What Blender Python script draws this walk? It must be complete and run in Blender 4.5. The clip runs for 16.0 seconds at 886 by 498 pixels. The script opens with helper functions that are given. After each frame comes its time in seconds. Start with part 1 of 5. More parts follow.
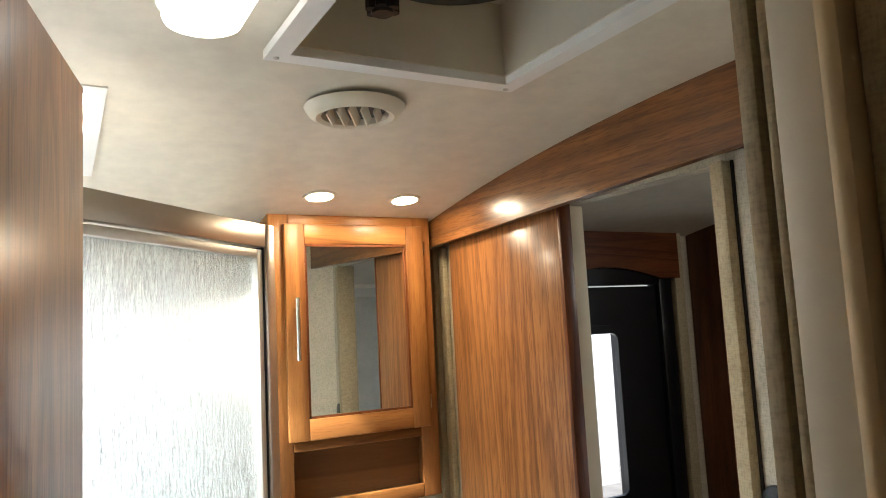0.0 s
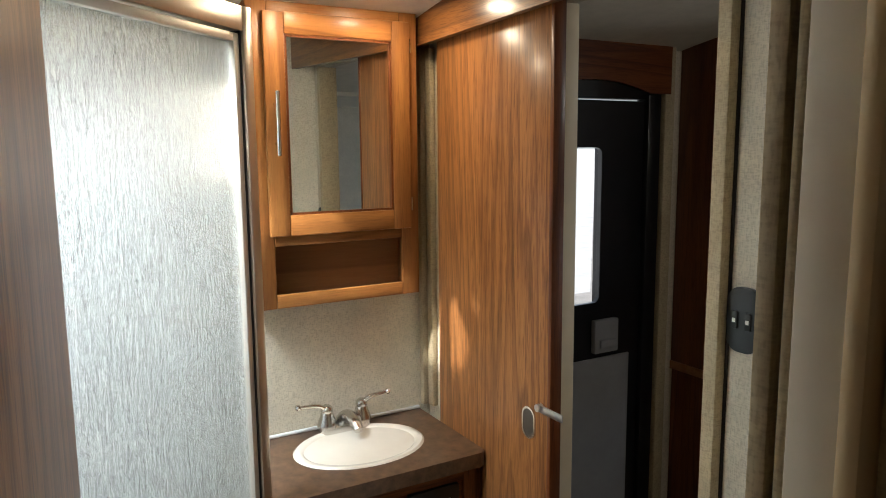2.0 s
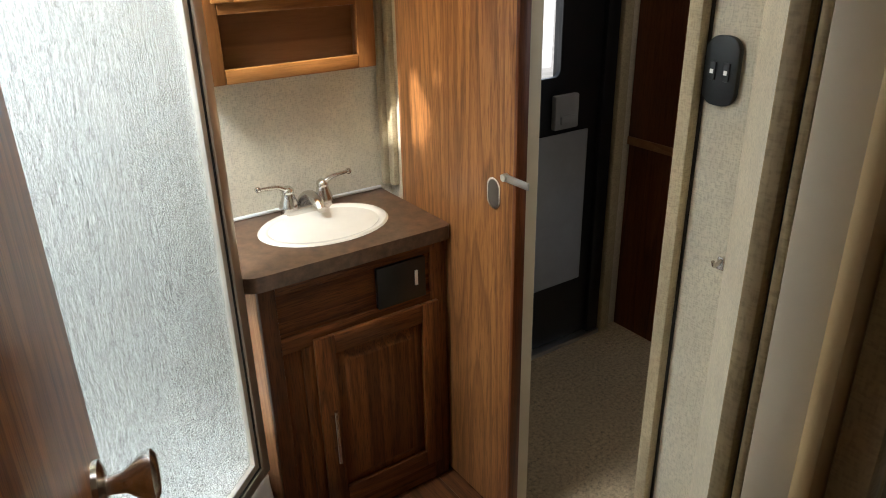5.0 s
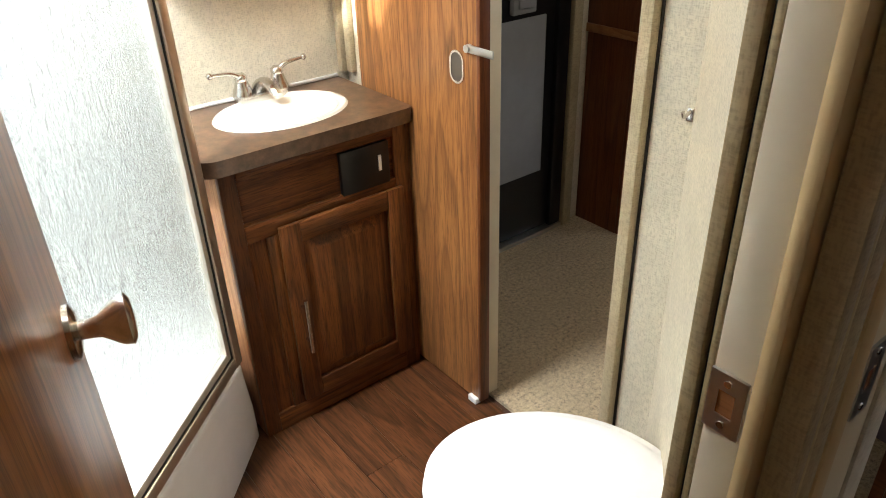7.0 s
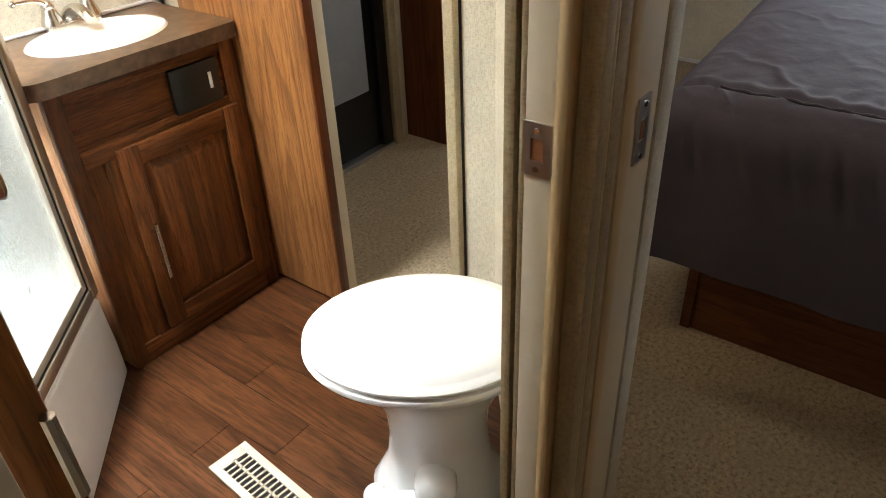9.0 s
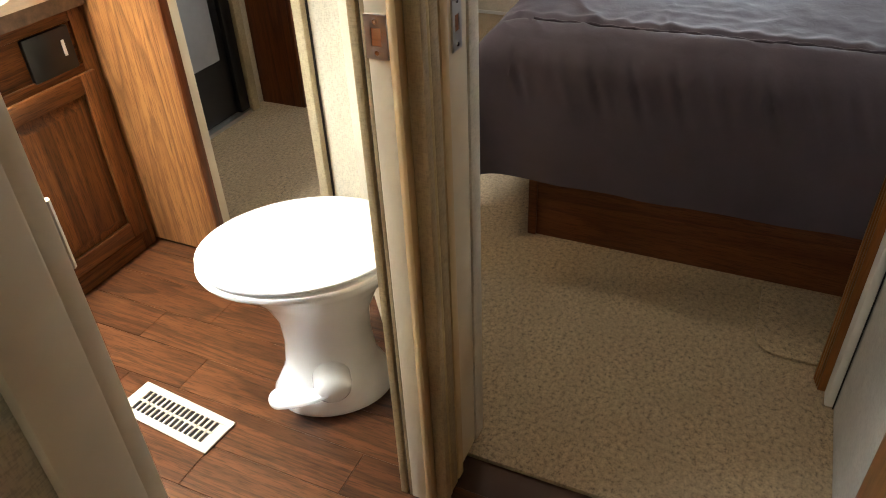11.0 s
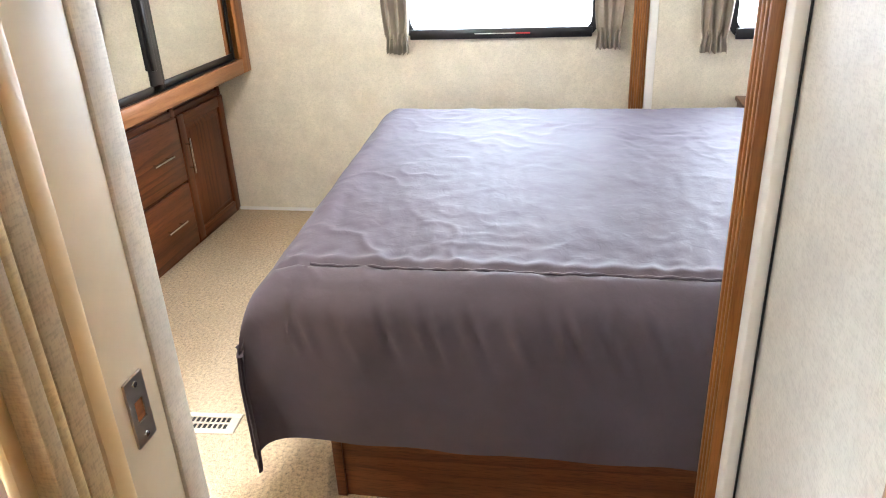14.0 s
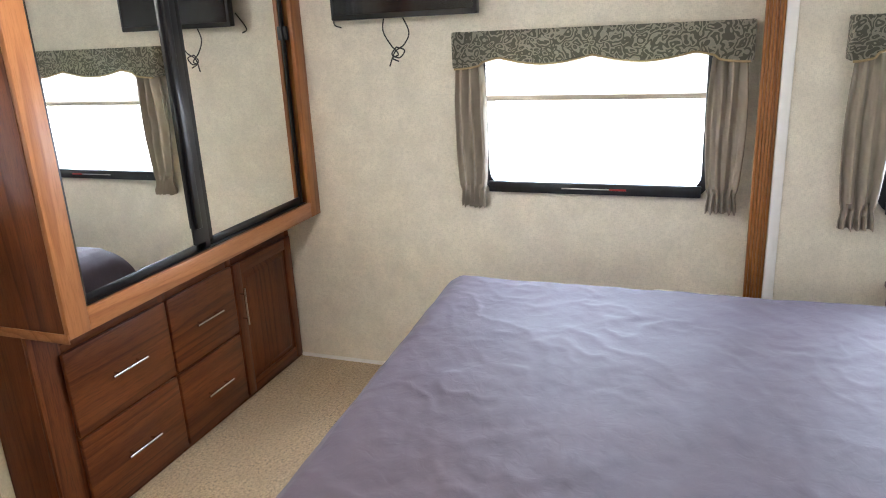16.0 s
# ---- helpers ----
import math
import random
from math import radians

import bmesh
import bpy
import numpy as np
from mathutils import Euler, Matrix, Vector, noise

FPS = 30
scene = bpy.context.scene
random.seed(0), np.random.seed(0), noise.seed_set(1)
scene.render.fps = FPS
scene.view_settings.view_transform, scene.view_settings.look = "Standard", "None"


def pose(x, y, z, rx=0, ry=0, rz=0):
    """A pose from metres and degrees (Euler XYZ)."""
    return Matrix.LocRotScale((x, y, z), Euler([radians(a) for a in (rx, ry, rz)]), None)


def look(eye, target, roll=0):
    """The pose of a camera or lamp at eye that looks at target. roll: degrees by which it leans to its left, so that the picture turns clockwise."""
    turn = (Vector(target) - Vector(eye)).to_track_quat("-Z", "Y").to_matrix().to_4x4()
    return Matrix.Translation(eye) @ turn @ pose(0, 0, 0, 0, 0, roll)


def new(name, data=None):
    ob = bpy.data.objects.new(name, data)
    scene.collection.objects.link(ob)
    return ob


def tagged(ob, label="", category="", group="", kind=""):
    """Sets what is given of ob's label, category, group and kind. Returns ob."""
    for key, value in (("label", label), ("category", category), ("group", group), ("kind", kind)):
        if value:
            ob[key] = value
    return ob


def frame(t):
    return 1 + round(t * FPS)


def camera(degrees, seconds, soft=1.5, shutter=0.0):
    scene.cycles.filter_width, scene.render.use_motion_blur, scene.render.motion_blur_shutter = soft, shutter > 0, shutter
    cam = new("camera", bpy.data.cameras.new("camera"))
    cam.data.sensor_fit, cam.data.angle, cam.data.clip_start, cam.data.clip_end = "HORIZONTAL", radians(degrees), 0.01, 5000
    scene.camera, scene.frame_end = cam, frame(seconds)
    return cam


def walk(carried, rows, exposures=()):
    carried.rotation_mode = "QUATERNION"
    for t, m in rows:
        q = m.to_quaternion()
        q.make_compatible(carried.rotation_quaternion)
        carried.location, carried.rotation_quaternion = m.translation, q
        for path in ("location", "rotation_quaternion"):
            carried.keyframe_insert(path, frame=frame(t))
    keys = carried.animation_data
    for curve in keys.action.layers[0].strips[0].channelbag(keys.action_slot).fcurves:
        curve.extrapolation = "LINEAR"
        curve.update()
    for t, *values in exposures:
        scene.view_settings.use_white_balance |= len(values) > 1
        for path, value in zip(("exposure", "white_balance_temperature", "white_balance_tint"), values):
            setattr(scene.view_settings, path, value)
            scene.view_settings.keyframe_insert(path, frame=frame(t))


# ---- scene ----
cam = camera(63.0, 16.0, 1.0)
PATH = [
    (0, (-0.077, 0.088, 1.67), (0.889, 1.827, 1.883), -3.0),
    (0.5, (-0.066, 0.088, 1.66), (0.865, 1.856, 1.748), -1.7),
    (1, (-0.067, 0.091, 1.637), (0.888, 1.847, 1.602), -0.9),
    (1.5, (-0.07, 0.097, 1.632), (0.898, 1.84, 1.47), -0.6),
    (2, (-0.068, 0.111, 1.624), (0.922, 1.826, 1.344), -0.5),
    (2.5, (-0.064, 0.125, 1.613), (0.955, 1.798, 1.211), -0.4),
    (3, (-0.06, 0.131, 1.597), (0.958, 1.779, 1.1), -0.3),
    (3.5, (-0.064, 0.132, 1.59), (0.966, 1.751, 1.025), -0.1),
    (4, (-0.075, 0.141, 1.577), (0.962, 1.721, 0.924), -0.0),
    (4.2, (-0.076, 0.144, 1.577), (0.96, 1.708, 0.884), -0.2),
    (6.3, (-0.103, 0.168, 1.48), (0.906, 1.615, 0.538), -2.1),
    (6.5, (-0.108, 0.167, 1.472), (0.91, 1.595, 0.511), -2.0),
    (7, (-0.12, 0.15, 1.444), (0.937, 1.523, 0.446), -1.9),
    (7.5, (-0.149, 0.125, 1.422), (0.97, 1.426, 0.394), -2.0),
    (8, (-0.191, 0.097, 1.4), (1.016, 1.287, 0.338), -2.5),
    (8.5, (-0.23, 0.067, 1.377), (1.035, 1.184, 0.302), -2.7),
    (9, (-0.267, 0.024, 1.359), (1.046, 1.054, 0.256), -2.5),
    (9.5, (-0.318, -0.022, 1.345), (1.025, 0.936, 0.214), -3.3),
    (9.7, (-0.357, -0.047, 1.348), (1.009, 0.87, 0.212), -3.3),
    (11.8, (-0.515, -0.139, 1.348), (1.046, 0.454, 0.247), -1.7),
    (12, (-0.491, -0.145, 1.358), (1.103, 0.422, 0.291), -1.7),
    (12.5, (-0.405, -0.149, 1.38), (1.248, 0.333, 0.361), -1.6),
    (13, (-0.319, -0.143, 1.411), (1.399, 0.272, 0.474), -1.0),
    (13.5, (-0.238, -0.134, 1.433), (1.516, 0.189, 0.526), -1.4),
    (14, (-0.084, -0.145, 1.474), (1.704, 0.206, 0.645), -2.8),
    (14.5, (0.023, -0.14, 1.576), (1.827, 0.26, 0.813), -3.8),
    (15, (0.218, -0.170, 1.572), (2.039, 0.307, 0.890), -3.6),
    (15.2, (0.288, -0.178, 1.582), (2.108, 0.336, 0.926), -3.6),
    (15.5, (0.352, -0.212, 1.631), (2.152, 0.378, 0.988), -4.4),
    (16, (0.522, -0.232, 1.659), (2.307, 0.446, 1.063), -2.9),
]
EXPOSURES = [(0.0, 1.15, 6050, 10), (1.5, 0.85, 6050, 10), (3.5, 0.6, 6150, 10), (4.2, 0.65, 6150, 10), (6.3, 1.75, 6200, 10), (7.5, 1.9, 6250, 10), (9.5, 2.15, 6400, 10), (11.8, 3.1, 6500, 10), (12.5, 3.4, 6350, 10), (13.5, 4.1, 6150, 11), (14.0, 4.4, 5950, 12), (15.0, 4.45, 5750, 13), (16.0, 3.8, 5800, 13)]
walk(cam, [(t, look(eye, target, roll)) for t, eye, target, roll in PATH], EXPOSURES)

# ---- world, sun, large lights ----
world = bpy.data.worlds.new("sky")
scene.world = world
world.use_nodes = True
wn = world.node_tree.nodes
sky = wn.new("ShaderNodeTexSky")
sky.sky_type, sky.sun_disc = "NISHITA", False
sky.sun_elevation, sky.sun_rotation = radians(39.3), radians(251)
world.node_tree.links.new(sky.outputs[0], wn["Background"].inputs[0])
wn["Background"].inputs[1].default_value = 0.05
sun = new("sun", bpy.data.lights.new("sun", "SUN"))
sun.data.energy, sun.data.angle, sun.data.color = 5.0, radians(1.5), (1.0, 0.95, 0.88)
sun.matrix_basis = look((-10.4, -3.6, 9.0), (0, 0, 0))


def area(name, eye, target, w, h, watts, colour, roll=0, spread=180):
    lamp = new(name, bpy.data.lights.new(name, "AREA"))
    lamp.data.shape, lamp.data.size, lamp.data.size_y = "RECTANGLE", w, h
    lamp.data.energy, lamp.data.color, lamp.data.spread = watts, colour, radians(spread)
    lamp.matrix_basis = look(eye, target, roll)
    return lamp


def bulb(name, at, watts, colour, radius):
    lamp = new(name, bpy.data.lights.new(name, "POINT"))
    lamp.data.energy, lamp.data.color, lamp.data.shadow_soft_size = watts, colour, radius
    lamp.location = at
    return lamp


WARM = (1.0, 0.80, 0.54)
DAY = (0.93, 0.97, 1.0)
SKY = (0.84, 0.92, 1.0)
area("daylight_rear_window", (3.72, 0.235, 1.27), (0, 0.235, 1.17), 0.92, 0.62, 3.0, SKY)
area("daylight_slide_window", (3.56, -1.05, 1.27), (0, -1.05, 1.19), 0.46, 0.60, 1.8, SKY)
area("daylight_entry_door", (1.56, 2.10, 1.36), (1.56, 0, 1.30), 0.30, 0.54, 0.18, DAY)
area("daylight_shower_skylight", (-0.21, 1.46, 2.17), (-0.21, 1.46, 0), 0.38, 0.38, 17, DAY, 0, 135)
# Added fill for the low light from the unseen living end; its window is assumed.
area("fill_living_end", (-3.13, 0.60, 1.35), (0, 0.2, 1.2), 1.30, 0.75, 0.7, DAY)

# ---- materials ----


def nodes_of(name):
    m = bpy.data.materials.new(name)
    m.use_nodes = True
    n, l = m.node_tree.nodes, m.node_tree.links
    return m, n, l, n["Principled BSDF"]


def coords(n, l, scale, turn=(0, 0, 0)):
    tc, mp = n.new("ShaderNodeTexCoord"), n.new("ShaderNodeMapping")
    mp.inputs["Scale"].default_value = scale
    mp.inputs["Rotation"].default_value = turn
    l.new(tc.outputs["Object"], mp.inputs["Vector"])
    return mp.outputs["Vector"]


def noise_tex(n, l, vec, scale, detail=4.0, rough=0.55, distortion=0.0):
    t = n.new("ShaderNodeTexNoise")
    t.inputs["Scale"].default_value, t.inputs["Detail"].default_value = scale, detail
    t.inputs["Roughness"].default_value, t.inputs["Distortion"].default_value = rough, distortion
    l.new(vec, t.inputs["Vector"])
    return t.outputs["Fac"]


def ramp(n, l, fac, stops):
    r = n.new("ShaderNodeValToRGB")
    e = r.color_ramp.elements
    e[0].position, e[0].color = stops[0][0], (*stops[0][1], 1)
    e[1].position, e[1].color = stops[-1][0], (*stops[-1][1], 1)
    for p, c in stops[1:-1]:
        k = e.new(p)
        k.color = (*c, 1)
    l.new(fac, r.inputs["Fac"])
    return r.outputs["Color"]


def blend(n, l, a, b, fac, mode="MIX"):
    x = n.new("ShaderNodeMix")
    x.data_type, x.blend_type = "RGBA", mode
    if isinstance(fac, float):
        x.inputs["Factor"].default_value = fac
    else:
        l.new(fac, x.inputs["Factor"])
    for socket, v in (("A", a), ("B", b)):
        s = [i for i in x.inputs if i.name == socket and i.type == "RGBA"][0]
        if isinstance(v, tuple):
            s.default_value = (*v, 1)
        else:
            l.new(v, s)
    return [o for o in x.outputs if o.type == "RGBA"][0]


def bump(n, l, bsdf, height, strength, distance=0.001):
    b = n.new("ShaderNodeBump")
    b.inputs["Strength"].default_value, b.inputs["Distance"].default_value = strength, distance
    l.new(height, b.inputs["Height"])
    l.new(b.outputs["Normal"], bsdf.inputs["Normal"])


def plain(name, colour, rough=0.5, metal=0.0, vary=0.08, scale=14.0, grain=0.0, grain_scale=400.0, coat=0.0):
    m, n, l, b = nodes_of(name)
    v = coords(n, l, (1, 1, 1))
    f = noise_tex(n, l, v, scale, 5.0, 0.6)
    dark, light = tuple(c * (1 - vary) for c in colour), tuple(min(1.0, c * (1 + vary)) for c in colour)
    l.new(ramp(n, l, f, [(0.3, dark), (0.7, light)]), b.inputs["Base Color"])
    b.inputs["Roughness"].default_value, b.inputs["Metallic"].default_value = rough, metal
    b.inputs["Coat Weight"].default_value = coat
    if grain:
        bump(n, l, b, noise_tex(n, l, v, grain_scale, 2.0), grain)
    return m


def wood(name, dark, mid, light, along="z", scale=1.0, rough=0.38, figure=1.0, coat=0.05, grain=1.0):
    """Oak veneer: long fine pores and wavy cathedral figure along one axis."""
    m, n, l, b = nodes_of(name)
    low = {"x": (0.06, 1, 1), "y": (1, 0.06, 1), "z": (1, 1, 0.06)}[along]
    info = n.new("ShaderNodeObjectInfo")
    mp = coords(n, l, tuple(scale * s for s in low))
    add = n.new("ShaderNodeVectorMath")
    add.operation = "ADD"
    wide = n.new("ShaderNodeVectorMath")
    wide.operation = "SCALE"
    comb = n.new("ShaderNodeCombineXYZ")
    for k in "XYZ":
        l.new(info.outputs["Random"], comb.inputs[k])
    l.new(comb.outputs[0], wide.inputs[0])
    wide.inputs["Scale"].default_value = 7.0
    l.new(mp, add.inputs[0])
    l.new(wide.outputs[0], add.inputs[1])
    v = add.outputs[0]
    big = noise_tex(n, l, v, 4.0, 2.0, 0.45, 0.3)
    rings = n.new("ShaderNodeMath")
    rings.operation = "MULTIPLY"
    l.new(big, rings.inputs[0])
    rings.inputs[1].default_value = 16.0 * figure
    wave = n.new("ShaderNodeMath")
    wave.operation = "FRACT"
    l.new(rings.outputs[0], wave.inputs[0])
    pores = noise_tex(n, l, v, 330.0, 2.0, 0.6)
    streak = noise_tex(n, l, v, 95.0, 3.0, 0.7)
    broad = noise_tex(n, l, v, 22.0, 4.0, 0.65)
    base = ramp(n, l, broad, [(0.3, mid), (0.72, light)])
    ringed = blend(n, l, base, dark, ramp(n, l, wave.outputs[0], [(0.0, (0.55, 0.55, 0.55)), (0.10, (0.38, 0.38, 0.38)), (0.45, (0.04, 0.04, 0.04)), (0.9, (0.0, 0.0, 0.0)), (1.0, (0.55, 0.55, 0.55))]))
    streaky = blend(n, l, ringed, dark, ramp(n, l, streak, [(0.48, (0, 0, 0)), (0.72, (0.6 * grain,) * 3)]))
    fine = blend(n, l, streaky, dark, ramp(n, l, pores, [(0.50, (0, 0, 0)), (0.68, (0.6 * grain,) * 3)]))
    l.new(fine, b.inputs["Base Color"])
    b.inputs["Roughness"].default_value, b.inputs["Coat Weight"].default_value = rough, coat
    b.inputs["Coat Roughness"].default_value = 0.16
    b.inputs["Specular IOR Level"].default_value = 0.25
    bump(n, l, b, pores, 0.25, 0.0006)
    return m


def wallpaper(name, colour, weave=1.0):
    m, n, l, b = nodes_of(name)
    v = coords(n, l, (1, 1, 1))
    blot = noise_tex(n, l, v, 9.0, 4.0, 0.6)
    mid = noise_tex(n, l, v, 55.0, 3.0, 0.6)
    th_h = noise_tex(n, l, coords(n, l, (85, 85, 380)), 1.0, 2.0, 0.5)
    th_v = noise_tex(n, l, coords(n, l, (380, 380, 85)), 1.0, 2.0, 0.5)
    c = ramp(n, l, blot, [(0.3, tuple(k * 0.9 for k in colour)), (0.7, tuple(k * 1.07 for k in colour))])
    c = blend(n, l, c, tuple(k * 0.8 for k in colour), ramp(n, l, mid, [(0.45, (0, 0, 0)), (0.75, (0.5, 0.5, 0.5))]))
    threads = blend(n, l, th_h, th_v, 0.5)
    c = blend(n, l, c, tuple(k * 0.62 for k in colour), ramp(n, l, threads, [(0.46, (0, 0, 0)), (0.62, (0.8 * weave,) * 3)]))
    l.new(c, b.inputs["Base Color"])
    b.inputs["Roughness"].default_value = 0.6
    bump(n, l, b, threads, 0.25, 0.0008)
    return m


def carpet_mat(name, colour):
    m, n, l, b = nodes_of(name)
    v = coords(n, l, (1, 1, 1))
    tuft = noise_tex(n, l, v, 85.0, 4.0, 0.8)
    speck = noise_tex(n, l, v, 260.0, 2.0, 0.6)
    wear = noise_tex(n, l, v, 5.0, 4.0, 0.6)
    c = ramp(n, l, tuft, [(0.32, tuple(k * 0.22 for k in colour)), (0.5, colour), (0.66, tuple(k * 1.35 for k in colour))])
    c = blend(n, l, c, tuple(k * 0.55 for k in colour), ramp(n, l, speck, [(0.55, (0, 0, 0)), (0.7, (0.6, 0.6, 0.6))]))
    c = blend(n, l, c, tuple(k * 0.75 for k in colour), ramp(n, l, wear, [(0.4, (0, 0, 0)), (0.75, (0.5, 0.5, 0.5))]))
    l.new(c, b.inputs["Base Color"])
    b.inputs["Roughness"].default_value = 0.95
    b.inputs["Sheen Weight"].default_value = 0.25
    bump(n, l, b, tuft, 0.9, 0.004)
    return m


def cloth(name, colour, rough=0.55, sheen=0.3, weave=700.0, crease=0.4):
    m, n, l, b = nodes_of(name)
    v = coords(n, l, (1, 1, 1))
    f = noise_tex(n, l, v, 6.0, 4.0, 0.6)
    l.new(ramp(n, l, f, [(0.3, tuple(c * 0.9 for c in colour)), (0.7, tuple(c * 1.1 for c in colour))]), b.inputs["Base Color"])
    b.inputs["Roughness"].default_value, b.inputs["Sheen Weight"].default_value = rough, sheen
    b.inputs["Specular IOR Level"].default_value = 0.22
    fine = noise_tex(n, l, v, weave, 2.0)
    folds = noise_tex(n, l, v, 22.0, 3.0, 0.55, 1.2)
    k = n.new("ShaderNodeBump")
    k.inputs["Strength"].default_value, k.inputs["Distance"].default_value = crease, 0.006
    l.new(folds, k.inputs["Height"])
    k2 = n.new("ShaderNodeBump")
    k2.inputs["Strength"].default_value, k2.inputs["Distance"].default_value = 0.2, 0.0005
    l.new(fine, k2.inputs["Height"])
    l.new(k.outputs["Normal"], k2.inputs["Normal"])
    l.new(k2.outputs["Normal"], b.inputs["Normal"])
    return m


def glow(name, colour, strength):
    m, n, l, b = nodes_of(name)
    b.inputs["Base Color"].default_value = (*colour, 1)
    b.inputs["Emission Color"].default_value = (*colour, 1)
    b.inputs["Emission Strength"].default_value = strength
    return m


def metal(name, colour, rough, brush=0.0):
    m, n, l, b = nodes_of(name)
    b.inputs["Base Color"].default_value = (*colour, 1)
    b.inputs["Metallic"].default_value = 1.0
    v = coords(n, l, (1, 1, 1))
    f = noise_tex(n, l, v, 60.0, 3.0)
    r = n.new("ShaderNodeMapRange")
    r.inputs["To Min"].default_value, r.inputs["To Max"].default_value = rough * 0.75, rough * 1.3
    l.new(f, r.inputs["Value"])
    l.new(r.outputs[0], b.inputs["Roughness"])
    return m


WALLPAPER = wallpaper("wallpaper_beige_linen", (0.62, 0.55, 0.41), 0.85)
PALE_PAPER = wallpaper("wallpaper_cream", (0.72, 0.665, 0.55), 0.5)
HALL_PAPER = wallpaper("wallpaper_pale_grey", (0.53, 0.51, 0.46), 0.5)
CASING = wallpaper("casing_wrapped_beige", (0.45, 0.365, 0.225), 0.9)
POST = wallpaper("post_wrapped_brown", (0.41, 0.305, 0.155), 0.9)
BEAD = wallpaper("bead_wrapped_tan", (0.50, 0.37, 0.16), 0.8)
STOP = plain("door_stop_tan", (0.60, 0.43, 0.205), 0.5, vary=0.08, scale=9)
JAMB = plain("jamb_cream", (0.69, 0.59, 0.42), 0.45, vary=0.06, scale=8)
CEIL_MAT = plain("ceiling_vinyl", (0.66, 0.60, 0.49), 0.5, vary=0.07, scale=22, grain=0.12, grain_scale=260)
OAK = wood("honey_oak", (0.08, 0.023, 0.006), (0.27, 0.105, 0.026), (0.36, 0.155, 0.042), "z", 1.0, 0.38, 0.6, 0.05, 0.45)
OAK_X = wood("honey_oak_rail", (0.08, 0.023, 0.006), (0.27, 0.105, 0.026), (0.36, 0.155, 0.042), "x", 1.0, 0.38, 0.6, 0.05, 0.45)
BACK_BOARD = wood("cabinet_back_board", (0.12, 0.05, 0.02), (0.24, 0.115, 0.045), (0.30, 0.15, 0.062), "x", 1.0, 0.5, 0.4, 0.0, 0.3)
OAK_Y = wood("honey_oak_valance", (0.07, 0.022, 0.007), (0.21, 0.082, 0.023), (0.28, 0.118, 0.034), "y", 1.0, 0.3, 1.0, 0.5)
DOOR_OAK = wood("door_oak", (0.08, 0.028, 0.009), (0.28, 0.112, 0.034), (0.37, 0.158, 0.05), "z", 0.8, 0.32, 1.9, 0.1)
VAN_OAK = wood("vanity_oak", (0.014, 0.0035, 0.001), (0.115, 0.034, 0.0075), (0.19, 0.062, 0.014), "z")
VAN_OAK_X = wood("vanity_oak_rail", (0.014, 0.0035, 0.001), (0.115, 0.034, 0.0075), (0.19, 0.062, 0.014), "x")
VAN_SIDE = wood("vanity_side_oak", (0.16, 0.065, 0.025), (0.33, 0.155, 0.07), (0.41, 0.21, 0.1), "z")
CHERRY = wood("cherry_cabinet", (0.025, 0.006, 0.002), (0.125, 0.034, 0.0095), (0.19, 0.058, 0.017), "z", 1.0, 0.36, 0.8, 0.1, 0.6)
CHERRY_X = wood("cherry_drawer", (0.025, 0.006, 0.002), (0.125, 0.034, 0.0095), (0.19, 0.058, 0.017), "x", 1.0, 0.36, 0.8, 0.1, 0.6)
MIRROR_OAK = wood("mirror_frame_oak", (0.17, 0.06, 0.02), (0.32, 0.13, 0.045), (0.39, 0.17, 0.065), "x", 1.0, 0.38, 0.7, 0.05, 0.5)
MIRROR_OAK_Z = wood("mirror_frame_oak_upright", (0.17, 0.06, 0.02), (0.32, 0.13, 0.045), (0.39, 0.17, 0.065), "z", 1.0, 0.38, 0.7, 0.05, 0.5)
BED_WOOD = wood("bed_base_wood", (0.05, 0.014, 0.005), (0.14, 0.045, 0.016), (0.19, 0.066, 0.024), "y")
PLANK = wood("vinyl_plank", (0.007, 0.0025, 0.0012), (0.058, 0.019, 0.0065), (0.125, 0.047, 0.017), "y", 1.0, 0.34, 1.2, 0.15)
SUBFLOOR = plain("subfloor_dark", (0.06, 0.025, 0.012), 0.7)
CARPET = carpet_mat("beige_carpet", (0.44, 0.325, 0.19))
COUNTER = plain("counter_brown_laminate", (0.095, 0.052, 0.028), 0.3, vary=0.5, scale=38, grain=0.06)
PORCELAIN = plain("white_porcelain", (0.80, 0.79, 0.76), 0.12, vary=0.02, coat=0.4)
BISQUE = plain("bisque_sink", (0.74, 0.70, 0.60), 0.2, vary=0.03, coat=0.3)
FIBREGLASS = plain("white_fibreglass", (0.76, 0.75, 0.72), 0.25, vary=0.03)
NICKEL = metal("brushed_nickel", (0.62, 0.60, 0.57), 0.2)
DOOR_METAL = plain("pale_door_metal", (0.62, 0.58, 0.50), 0.42, 0.6, 0.05)
CHROME = metal("chrome", (0.8, 0.8, 0.8), 0.1)
BRONZE = plain("shower_frame_champagne", (0.46, 0.40, 0.31), 0.3, 0.75, 0.04)
STEEL = metal("strike_steel", (0.58, 0.56, 0.53), 0.3)
BLACK = plain("black_plastic", (0.006, 0.006, 0.0065), 0.3, vary=0.2)
RUBBER = plain("black_rubber", (0.01, 0.01, 0.01), 0.6, vary=0.2)
WHITE = plain("white_plastic", (0.78, 0.77, 0.74), 0.35, vary=0.03)
CREAM = plain("cream_plastic", (0.66, 0.60, 0.48), 0.4, vary=0.04)
ALMOND = plain("almond_metal", (0.52, 0.46, 0.35), 0.4, vary=0.06)
BEDSPREAD = cloth("bedspread_grey_mauve", (0.085, 0.068, 0.088), 0.62, 0.05, 700.0, 0.22)
